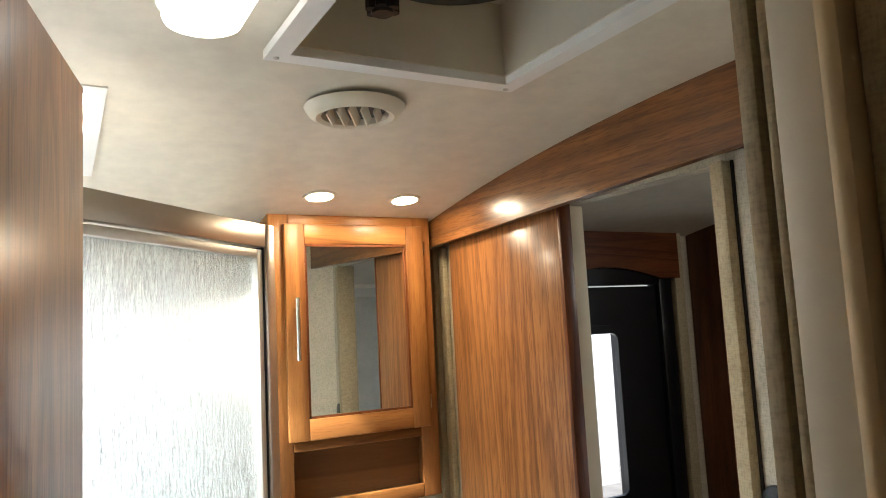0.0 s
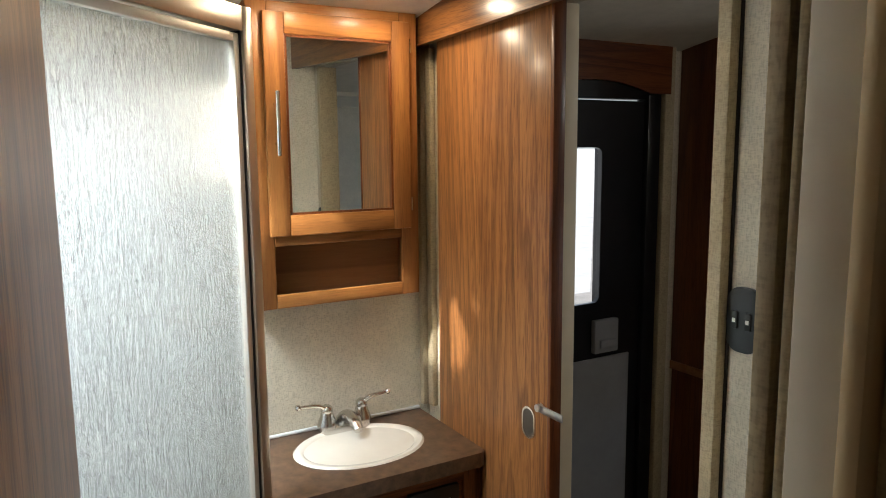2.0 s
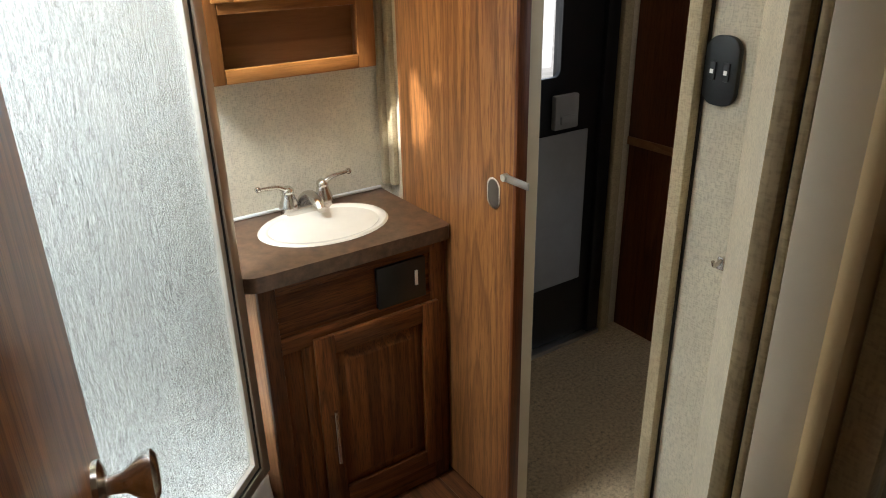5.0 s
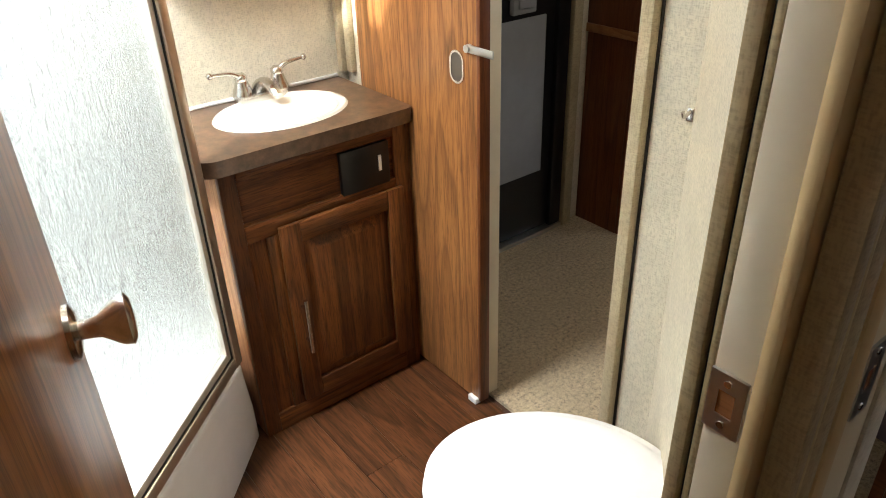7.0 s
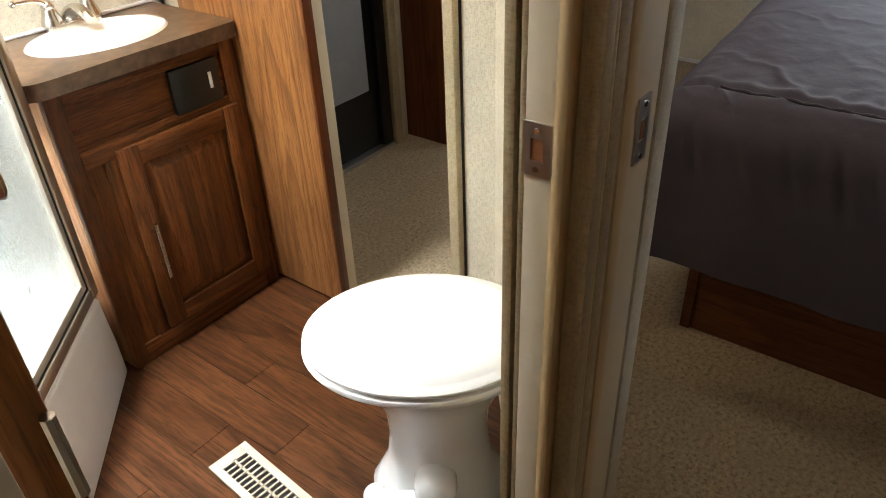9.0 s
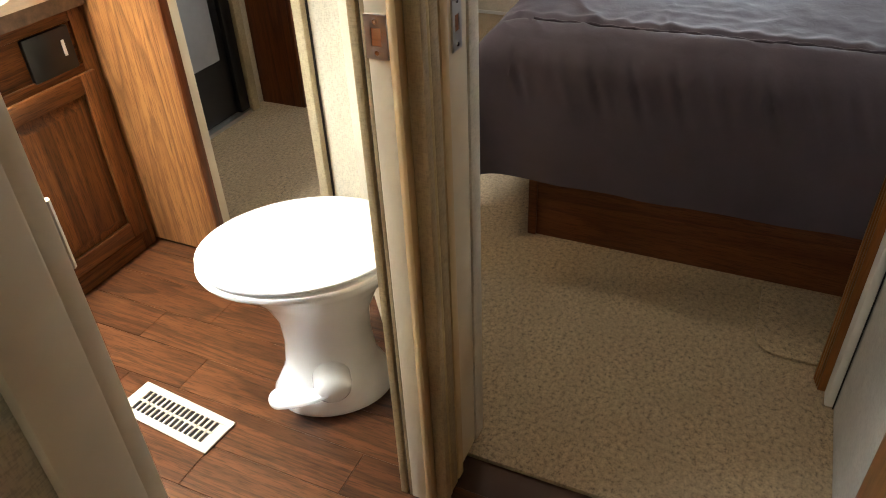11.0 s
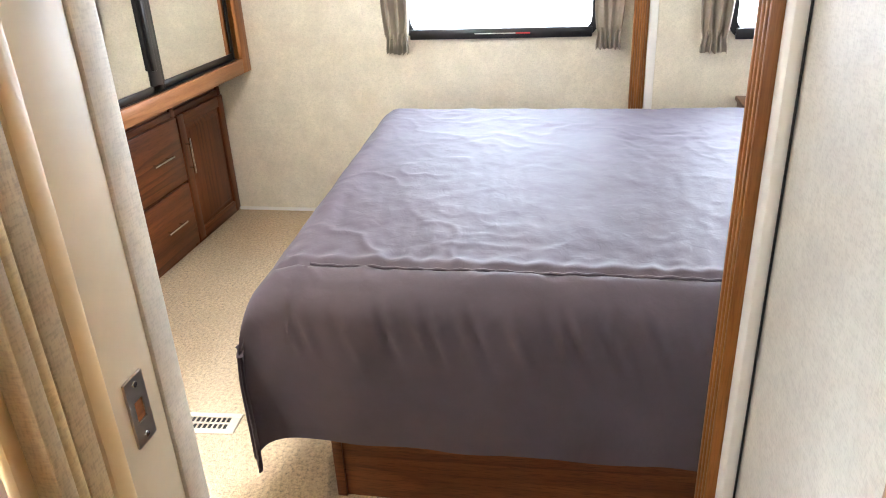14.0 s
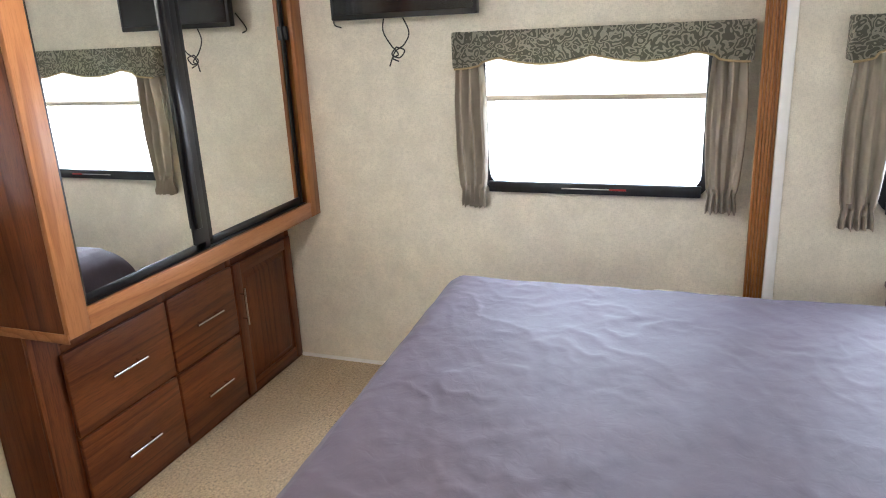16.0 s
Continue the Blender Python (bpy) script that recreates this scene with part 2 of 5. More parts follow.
LINING = cloth("bedspread_lining", (0.45, 0.42, 0.40))
CURTAIN = cloth("curtain_taupe", (0.32, 0.275, 0.215), 0.8, 0.2, 500.0, 0.15)
GREY_DOOR = plain("entry_door_panel", (0.28, 0.28, 0.29), 0.5, vary=0.06)
DARK = plain("dark_interior", (0.02, 0.015, 0.012), 0.8)


def mirror_mat():
    m, n, l, b = nodes_of("mirror")
    b.inputs["Base Color"].default_value = (0.86, 0.88, 0.86, 1)
    b.inputs["Metallic"].default_value, b.inputs["Roughness"].default_value = 1.0, 0.01
    return m


def rain_glass():
    m, n, l, b = nodes_of("rain_glass")
    b.inputs["Base Color"].default_value = (0.86, 0.92, 0.92, 1)
    b.inputs["Transmission Weight"].default_value = 1.0
    b.inputs["Roughness"].default_value, b.inputs["IOR"].default_value = 0.22, 1.3
    f = noise_tex(n, l, coords(n, l, (230, 230, 24)), 1.0, 3.0, 0.6, 1.2)
    bump(n, l, b, f, 1.0, 0.008)
    return m


def clear_glass():
    m, n, l, b = nodes_of("window_glass")
    b.inputs["Transmission Weight"].default_value = 1.0
    b.inputs["Roughness"].default_value, b.inputs["IOR"].default_value = 0.0, 1.02
    return m


def paisley():
    m, n, l, b = nodes_of("paisley_brocade")
    v = coords(n, l, (1, 1, 1))
    vo = n.new("ShaderNodeTexVoronoi")
    vo.inputs["Scale"].default_value = 26.0
    warp = n.new("ShaderNodeTexNoise")
    warp.inputs["Scale"].default_value = 11.0
    l.new(v, warp.inputs["Vector"])
    mixv = n.new("ShaderNodeVectorMath")
    mixv.operation = "MULTIPLY_ADD"
    l.new(warp.outputs["Color"], mixv.inputs[0])
    mixv.inputs[1].default_value = (0.16, 0.16, 0.16)
    l.new(v, mixv.inputs[2])
    l.new(mixv.outputs[0], vo.inputs["Vector"])
    rings = n.new("ShaderNodeMath")
    rings.operation = "MULTIPLY"
    l.new(vo.outputs["Distance"], rings.inputs[0])
    rings.inputs[1].default_value = 17.0
    s = n.new("ShaderNodeMath")
    s.operation = "SINE"
    l.new(rings.outputs[0], s.inputs[0])
    c = ramp(n, l, s.outputs[0], [(0.0, (0.13, 0.125, 0.095)), (0.18, (0.27, 0.26, 0.2)), (0.5, (0.40, 0.37, 0.285)), (1.0, (0.33, 0.315, 0.25))])
    l.new(c, b.inputs["Base Color"])
    b.inputs["Roughness"].default_value = 0.75
    bump(n, l, b, s.outputs[0], 0.25, 0.001)
    return m


MIRROR, RAIN, GLASS, PAISLEY = mirror_mat(), rain_glass(), clear_glass(), paisley()

# ---- mesh helpers ----


def link(name, bm, material, parent=None, label="", smooth=False):
    me = bpy.data.meshes.new(name)
    bmesh.ops.recalc_face_normals(bm, faces=bm.faces)
    bm.to_mesh(me)
    bm.free()
    me.materials.append(material)
    if smooth:
        me.polygons.foreach_set("use_smooth", [True] * len(me.polygons))
        me.set_sharp_from_angle(angle=radians(40))
    ob = new(name, me)
    if parent is not None:
        ob.parent = parent
    if label:
        ob["label"] = label
    return ob


def part(name, bm, material, parent, label=""):
    return link(name, bm, material, parent, label, True)


def pieces(name, bms, material, parent, m=None, label=""):
    """Several like parts, each an object of its own."""
    return [part(name, moved(bm, m) if m else bm, material, parent, label) for bm in bms]


def thing(name, at, label, category, group="", turn=0.0, kind=""):
    ob = new(name)
    ob.empty_display_size = 0.1
    ob.matrix_basis = pose(*at, 0, 0, turn)
    return tagged(ob, label, category, group, kind)


def box(x0, x1, y0, y1, z0, z1, bevel=0.0, seg=2):
    bm = bmesh.new()
    bmesh.ops.create_cube(bm, size=1.0)
    for v in bm.verts:
        v.co = ((x0 + x1) / 2 + v.co.x * (x1 - x0), (y0 + y1) / 2 + v.co.y * (y1 - y0), (z0 + z1) / 2 + v.co.z * (z1 - z0))
    if bevel:
        bmesh.ops.bevel(bm, geom=bm.edges[:], offset=bevel, segments=seg, affect="EDGES", profile=0.5)
    return bm


def joined(*bms):
    out = bmesh.new()
    for b in bms:
        me = bpy.data.meshes.new("join")
        b.to_mesh(me)
        b.free()
        out.from_mesh(me)
        bpy.data.meshes.remove(me)
    return out


def moved(bm, m):
    bmesh.ops.transform(bm, matrix=m, verts=bm.verts)
    return bm


def prism(outline, z0, z1, bevel=0.0):
    """An upright prism over a plan outline."""
    bm = bmesh.new()
    low = [bm.verts.new((x, y, z0)) for x, y in outline]
    f = bm.faces.new(low)
    up = bmesh.ops.extrude_face_region(bm, geom=[f])
    bmesh.ops.translate(bm, verts=[g for g in up["geom"] if isinstance(g, bmesh.types.BMVert)], vec=(0, 0, z1 - z0))
    if bevel:
        bmesh.ops.bevel(bm, geom=bm.edges[:], offset=bevel, segments=2, affect="EDGES", profile=0.5)
    return bm


def lathe(profile, seg=24, stretch=(1, 1)):
    """Turn (radius, z) pairs about z."""
    bm = bmesh.new()
    rings = []
    for r, z in profile:
        if r < 1e-5:
            rings.append([bm.verts.new((0, 0, z))])
        else:
            rings.append([bm.verts.new((r * math.cos(2 * math.pi * k / seg) * stretch[0], r * math.sin(2 * math.pi * k / seg) * stretch[1], z)) for k in range(seg)])
    for a, b in zip(rings, rings[1:]):
        for k in range(seg):
            q = [a[k % len(a)], a[(k + 1) % len(a)], b[(k + 1) % len(b)], b[k % len(b)]]
            q = [v for i, v in enumerate(q) if v not in q[:i]]
            if len(q) > 2:
                bm.faces.new(q)
    for ring in (rings[0], rings[-1]):
        if len(ring) > 2:
            bm.faces.new(ring)
    return bm


def tube(points, radius, seg=10, flat=1.0):
    bm = bmesh.new()
    pts = [Vector(p) for p in points]
    rs = radius if isinstance(radius, (list, tuple)) else [radius] * len(pts)
    rings, ref = [], Vector((0.13, 0.27, 0.95)).normalized()
    for i, p in enumerate(pts):
        d = (pts[min(i + 1, len(pts) - 1)] - pts[max(i - 1, 0)]).normalized()
        a = d.cross(ref).normalized()
        b = d.cross(a).normalized()
        rings.append([bm.verts.new(p + rs[i] * (math.cos(2 * math.pi * k / seg) * a + flat * math.sin(2 * math.pi * k / seg) * b)) for k in range(seg)])
    for a, b in zip(rings, rings[1:]):
        for k in range(seg):
            bm.faces.new((a[k], a[(k + 1) % seg], b[(k + 1) % seg], b[k]))
    bm.faces.new(rings[0]), bm.faces.new(rings[-1])
    return bm


def curve_points(knots, steps=8):
    """A smooth run of points through the knots."""
    k = [Vector(p) for p in knots]
    k = [2 * k[0] - k[1]] + k + [2 * k[-1] - k[-2]]
    out = []
    for i in range(1, len(k) - 2):
        for s in range(steps):
            t = s / steps
            p0, p1, p2, p3 = k[i - 1 : i + 3]
            out.append(0.5 * (2 * p1 + (p2 - p0) * t + (2 * p0 - 5 * p1 + 4 * p2 - p3) * t * t + (3 * p1 - p0 - 3 * p2 + p3) * t ** 3))
    return out + [k[-2]]


def rounded(w, h, r, steps=6):
    """A rectangle with round corners, centred, in two coordinates."""
    out = []
    for cx, cy, a0 in ((w / 2 - r, h / 2 - r, 0), (-w / 2 + r, h / 2 - r, 90), (-w / 2 + r, -h / 2 + r, 180), (w / 2 - r, -h / 2 + r, 270)):
        for k in range(steps + 1):
            a = radians(a0 + 90 * k / steps)
            out.append((cx + r * math.cos(a), cy + r * math.sin(a)))
    return out


def ring_plate(outer, inner, z0, z1):
    """A flat frame between two outlines of equal count."""
    bm = bmesh.new()
    rows = [[bm.verts.new((x, y, z)) for x, y in o] for o, z in ((outer, z0), (outer, z1), (inner, z1), (inner, z0))]
    n = len(outer)
    for i in range(4):
        a, b = rows[i], rows[(i + 1) % 4]
        for k in range(n):
            bm.faces.new((a[k], a[(k + 1) % n], b[(k + 1) % n], b[k]))
    return bm


def thicken(bm, rows, depth):
    """Give a sheet made of rows of vertices a second side, and close its rim."""
    bm.normal_update()
    back = [[bm.verts.new(v.co - v.normal * depth) for v in row] for row in rows]
    n, k = len(rows), len(rows[0])
    for j in range(n - 1):
        for i in range(k - 1):
            bm.faces.new((back[j][i], back[j + 1][i], back[j + 1][i + 1], back[j][i + 1]))
    rim = [(0, i) for i in range(k)] + [(j, k - 1) for j in range(1, n)] + [(n - 1, i) for i in range(k - 2, -1, -1)] + [(j, 0) for j in range(n - 2, 0, -1)]
    for (ja, ia), (jb, ib) in zip(rim, rim[1:] + rim[:1]):
        bm.faces.new((rows[ja][ia], rows[jb][ib], back[jb][ib], back[ja][ia]))
    return bm


FACE_X = pose(0, 0, 0, 90, 0, 90)   # plan x -> world y, plan y -> world z, plan z -> world x
FACE_Y = pose(0, 0, 0, 90, 0, 180)  # plan x -> world -x, plan y -> world z, plan z -> world y


def structure(name, bm, material, label, parent=None):
    return tagged(link(name, bm, material, parent), label, "", "", "structure")


# ---- structure ----
YE, YS, CEIL, PW, REAR = 1.99, -0.44, 2.06, 0.965, 3.56


def crown(y):
    """The bowed ceiling's height across the trailer."""
    return 2.071 - 0.078 * (max(YS, y) - 0.78) ** 2


T = 0.05


def wall_with_hole(x0, x1, y0, y1, z0, z1, a0, a1, h0, h1):
    """A straight wall with one opening; a0..a1 runs along its longer side."""
    if x1 - x0 > y1 - y0:
        bits = [(x0, a0, y0, y1, z0, z1), (a1, x1, y0, y1, z0, z1), (a0, a1, y0, y1, z0, h0), (a0, a1, y0, y1, h1, z1)]
    else:
        bits = [(x0, x1, y0, a0, z0, z1), (x0, x1, a1, y1, z0, z1), (x0, x1, a0, a1, z0, h0), (x0, x1, a0, a1, h1, z1)]
    return joined(*[box(*b) for b in bits if b[1] > b[0] and b[3] > b[2] and b[5] > b[4]])


structure("wall_curbside", wall_with_hole(-3.2, REAR + T, YE, YE + T, 0, CEIL, 1.28, 1.90, 0.02, 1.86), WALLPAPER, "beige linen wallpapered outer wall of a trailer")
structure("wall_rear", wall_with_hole(REAR, REAR + T, -0.50, YE, 0, CEIL, -0.21, 0.68, 0.97, 1.55), PALE_PAPER, "cream wallpapered rear bedroom wall with a window")
structure("wall_streetside_hall", box(-3.2, 1.03, YS - T, YS, 0, CEIL), HALL_PAPER, "pale wallpapered hall wall")
structure("wall_slide_corner", box(3.44, REAR, YS - T, YS, 0, CEIL), PALE_PAPER, "narrow cream wall beside the bed slide")
structure("wall_slide_side_rear", wall_with_hole(3.40, 3.44, -1.60, -0.476, 0, 1.97, -1.26, -0.83, 0.97, 1.55), PALE_PAPER, "cream side wall of the bed slide with a window")
structure("wall_slide_side_front", box(1.03, 1.07, -1.60, YS - T, 0, CEIL), PALE_PAPER, "cream side wall of the bed slide")
structure("wall_slide_head", box(1.03, 3.44, -1.65, -1.60, 0, CEIL), PALE_PAPER, "cream head wall of the bed slide")
structure("wall_bath_bedroom", wall_with_hole(PW, 1.0, 0.80, YE, 0, CEIL, 0.945, 1.40, 0, 1.93), WALLPAPER, "beige linen wall between bath and bedroom")
structure("wall_bath_diagonal", prism([(0.40, 0.375), (0.56, 0.335), (0.58, 0.335), (1.0, 0.80), (PW, 0.83)], 0, CEIL), WALLPAPER, "short angled beige wall behind the toilet")
structure("wall_bath_hall", box(-0.90, -0.225, 0.345, 0.395, 0, CEIL), WALLPAPER, "beige linen wall between hall and bath")
structure("wall_bath_front", box(-0.62, -0.58, 0.395, YE, 0, CEIL), WALLPAPER, "beige linen wall beside the shower")
# Out of view; the opening is assumed.
structure("wall_living_end", wall_with_hole(-3.2, -3.15, YS, YE, 0, CEIL, -0.05, 1.25, 0.97, 1.72), PALE_PAPER, "pale end wall of the living area")
structure("floor", box(-3.2, 0.50, YS - T, YE, -0.05, -0.012), SUBFLOOR, "dark joints under wood-look vinyl planks")
structure("floor_bath_bedside", box(0.50, 1.0, 0.30, YE, -0.05, -0.012), SUBFLOOR, "dark joints under the bath planks")
structure("carpet_bedroom", joined(prism([(0.50, YS), (0.50, 0.33), (0.58, 0.335), (0.98, 0.79), (0.985, YE), (REAR, YE), (REAR, YS)], -0.04, 0.0), box(1.05, 3.42, -1.62, YS, -0.04, 0.0)), CARPET, "beige speckled cut-pile carpet")
hatch = (0.218, 0.573, 0.667, 1.022)
skylight = (-0.40, -0.02, 1.27, 1.65)


def sheet(x0, x1, y0, y1, z0, z1, holes):
    """A level slab with rectangular holes, cut into a grid of blocks."""
    xs = sorted({x0, x1, *[v for h in holes for v in h[:2]]})
    ys = sorted({y0, y1, *[v for h in holes for v in h[2:]], *[y0 + (y1 - y0) * k / 24 for k in range(24)]})
    bits = []
    for a, b in zip(xs, xs[1:]):
        for c, d in zip(ys, ys[1:]):
            if not any(h[0] < (a + b) / 2 < h[1] and h[2] < (c + d) / 2 < h[3] for h in holes):
                bits.append(box(a, b, c, d, z0, z1))
    bm = joined(*bits)
    bmesh.ops.remove_doubles(bm, verts=bm.verts, dist=1e-5)
    for v in bm.verts:
        v.co.z += crown(v.co.y)
    return bm


structure("ceiling", joined(sheet(-3.2, REAR + T, YS - T, YE + T, 0.0, 0.12, [hatch, skylight]), box(1.0, 3.5, -1.65, YS - T, 1.93, 1.98)), CEIL_MAT, "cream mottled vinyl ceiling panel")

# ---- trims of the setting ----


def trim(name, bm, material, label):
    return tagged(link(name, bm, material, None, "", True), label, "", "", "structure")


# bath doorway and bedroom doorway: jambs, stops and wrapped casings of the shared post
trim("door_jamb_bath", box(0.346, 0.40, 0.352, 0.388, 0, CEIL, 0.002), JAMB, "cream door jamb")
trim("door_stop_bath", box(0.337, 0.40, 0.334, 0.351, 0, CEIL, 0.006), STOP, "rounded tan door stop")
trim("door_strip_bath", box(0.3475, 0.40, 0.3885, 0.396, 0, CEIL, 0.002), POST, "brown linen strip beside the bath jamb")
trim("door_gap_bath", box(0.356, 0.40, 0.3965, 0.401, 0, CEIL), RUBBER, "dark recessed joint beside the bath jamb")
trim("door_casing_bath", box(0.347, 0.41, 0.4015, 0.416, 0, CEIL, 0.002), POST, "beige wrapped casing inside the bath")
trim("door_post_bath", box(0.352, 0.372, 0.306, 0.333, 0, CEIL, 0.003), POST, "brown linen wrapped corner post")
trim("door_bead_corner", box(0.3735, 0.389, 0.309, 0.34, 0, CEIL, 0.005), BEAD, "tan wrapped corner bead")
trim("door_post_bedroom", box(0.3905, 0.419, 0.311, 0.35, 0, CEIL, 0.003), POST, "brown linen wrapped corner post")
trim("door_stop_bedroom", box(0.420, 0.450, 0.308, 0.36, 0, CEIL, 0.008), STOP, "rounded tan door stop")
trim("door_jamb_bedroom", box(0.451, 0.540, 0.320, 0.36, 0, CEIL, 0.002), JAMB, "cream door jamb")
trim("door_casing_bedroom", box(0.541, 0.584, 0.316, 0.362, 0, CEIL, 0.004), PALE_PAPER, "pale wrapped casing on the bedroom side")
trim("door_jamb_hinge", joined(box(-0.236, -0.212, 0.335, 0.41, 0, CEIL, 0.003), box(-0.30, -0.236, 0.326, 0.344, 0, CEIL, 0.004)), JAMB, "cream hinge jamb of the bath doorway")
trim("trim_opening_near", box(0.940, 1.012, 0.920, 0.948, 0, 1.93, 0.004), CASING, "beige wrapped trim of the sliding door opening")
trim("gap_opening_near", box(0.9605, 0.9655, 0.915, 0.9195, 0, 1.93), DARK, "dark groove beside the opening trim")
trim("trim_opening_far", box(0.961, 1.012, 1.375, 1.402, 0, 1.93, 0.003), JAMB, "cream trim of the sliding door opening")
trim("trim_bath_corner", joined(box(0.93, 0.964, 1.965, 1.988, 0.85, CEIL, 0.004), box(0.945, 0.964, 1.935, 1.964, 0.85, 1.9, 0.004)), CASING, "beige wrapped corner strip")
fascia = bmesh.new()
cols = [[fascia.verts.new((x, y, z)) for x, z in ((0.892, 1.896 + 0.034 * (1.955 - y)), (0.892, crown(y) + 0.004), (0.912, crown(y) + 0.004), (0.912, 1.896 + 0.034 * (1.955 - y)))] for y in [0.72 + 1.235 * k / 16 for k in range(17)]]
for ca, cb in zip(cols, cols[1:]):
    for k in range(4):
        fascia.faces.new((ca[k], ca[(k + 1) % 4], cb[(k + 1) % 4], cb[k]))
fascia.faces.new(cols[0]), fascia.faces.new(cols[-1])
trim("valance_sliding_door", fascia, OAK_Y, "oak fascia hiding the sliding door track")
trim("track_sliding_door", box(0.915, 0.962, 0.78, 1.95, 1.945, 1.985), DARK, "dark sliding door track")
trim("trim_slide_front", joined(*[box(1.005 + 0.011 * k, 1.0155 + 0.011 * k, YS + 0.002, YS + 0.048 - 0.003 * abs(k - 3), 0.0, CEIL, 0.003) for k in range(7)]), OAK, "fluted oak fascia of the bed slide")
trim("seal_slide_front", box(0.955, 1.003, YS + 0.002, YS + 0.022, 0.0, CEIL, 0.004), WHITE, "white vinyl seal strip of the bed slide")
trim("gap_slide_front", box(0.951, 0.954, YS + 0.001, YS + 0.004, 0.0, CEIL), RUBBER, "dark gap of the slide seal")
trim("trim_slide_rear", joined(*[box(3.398 - 0.003 * (2.5 - abs(k - 2.5)), 3.438, -0.452 + 0.011 * k, -0.4413 + 0.011 * k, 0.0, 1.97, 0.003) for k in range(6)]), OAK, "fluted oak fascia of the bed slide")
trim("baseboard_rear", box(REAR - 0.008, REAR - 0.001, YS, 1.75, 0.0, 0.018), WHITE, "thin white strip along the rear floor edge")

trim("seal_slide_rear", box(3.393, 3.3995, -0.492, -0.4535, 0.0, 1.95, 0.003), WHITE, "white vinyl seal strip of the bed slide")

# ---- bath ----


def skylight_unit():
    x0, x1, y0, y1 = skylight
    s = thing("skylight", ((x0 + x1) / 2, (y0 + y1) / 2, crown(1.46)), "white framed shower skylight with a milky dome", "skylight")
    w, h = x1 - x0, y1 - y0
    lean = pose(0, 0, 0, -6.05, 0, 0)
    part("frame", moved(ring_plate([(-w / 2 - 0.025, -h / 2 - 0.025), (w / 2 + 0.025, -h / 2 - 0.025), (w / 2 + 0.025, h / 2 + 0.025), (-w / 2 - 0.025, h / 2 + 0.025)], [(-w / 2, -h / 2), (w / 2, -h / 2), (w / 2, h / 2), (-w / 2, h / 2)], -0.006, 0.014), lean), WHITE, s)
    part("well", moved(ring_plate([(-w / 2 - 0.006, -h / 2 - 0.006), (w / 2 + 0.006, -h / 2 - 0.006), (w / 2 + 0.006, h / 2 + 0.006), (-w / 2 - 0.006, h / 2 + 0.006)], [(-w / 2 + 0.002, -h / 2 + 0.002), (w / 2 - 0.002, -h / 2 + 0.002), (w / 2 - 0.002, h / 2 - 0.002), (-w / 2 + 0.002, h / 2 - 0.002)], 0.015, 0.06), lean), WHITE, s)


skylight_unit()


def strike_plate(at, turn, h=0.062):
    p = thing("strike_plate", at, "brushed steel strike plate on a cream door jamb", "strike plate", "strike plates", turn)
    w = 0.034
    plate = joined(*[box(a, b, -0.0015, 0.0015, c, d) for a, b, c, d in ((-w / 2, -0.008, -h / 2, h / 2), (0.008, w / 2, -h / 2, h / 2), (-0.008, 0.008, 0.013, h / 2), (-0.008, 0.008, -h / 2, -0.013))])
    part("plate", plate, STEEL, p)
    part("recess", box(-0.008, 0.008, 0.0, 0.0012, -0.013, 0.013), MIRROR_OAK, p, "raw wood in the latch hole")
    lip = moved(box(-0.006, 0.006, -0.0012, 0.0012, -0.026, 0.026, 0.001), pose(w / 2 + 0.003, 0.003, 0, 0, 0, 35))
    part("lip", lip, STEEL, p)
    for z in (-h / 2 + 0.009, h / 2 - 0.009):
        part("screw", moved(lathe([(0.0, 0.0015), (0.0035, 0.0012), (0.004, 0.0)], 10), pose(0, -0.0016, z, 90, 0, 0)), CHROME, p)
    return p


strike_plate((0.3445, 0.371, 1.020), -90)
strike_plate((0.497, 0.3185, 0.998), 0, 0.084)


def pull(parent, z0, z1, x, y, axis="z"):
    """A slim bar handle on two posts; it stands off towards -y."""
    if axis == "z":
        ends, posts = ((x, y - 0.026, z0), (x, y - 0.026, z1)), [(x, z0 + 0.03), (x, z1 - 0.03)]
    else:
        ends, posts = ((z0, y - 0.026, x), (z1, y - 0.026, x)), [(z0 + 0.03, x), (z1 - 0.03, x)]
    bms = [tube(ends, 0.0056, 12)] + [tube(((a, y, b), (a, y - 0.026, b)), 0.004, 8) for a, b in posts]
    return part("handle", joined(*bms), NICKEL, parent, "brushed nickel bar handle")


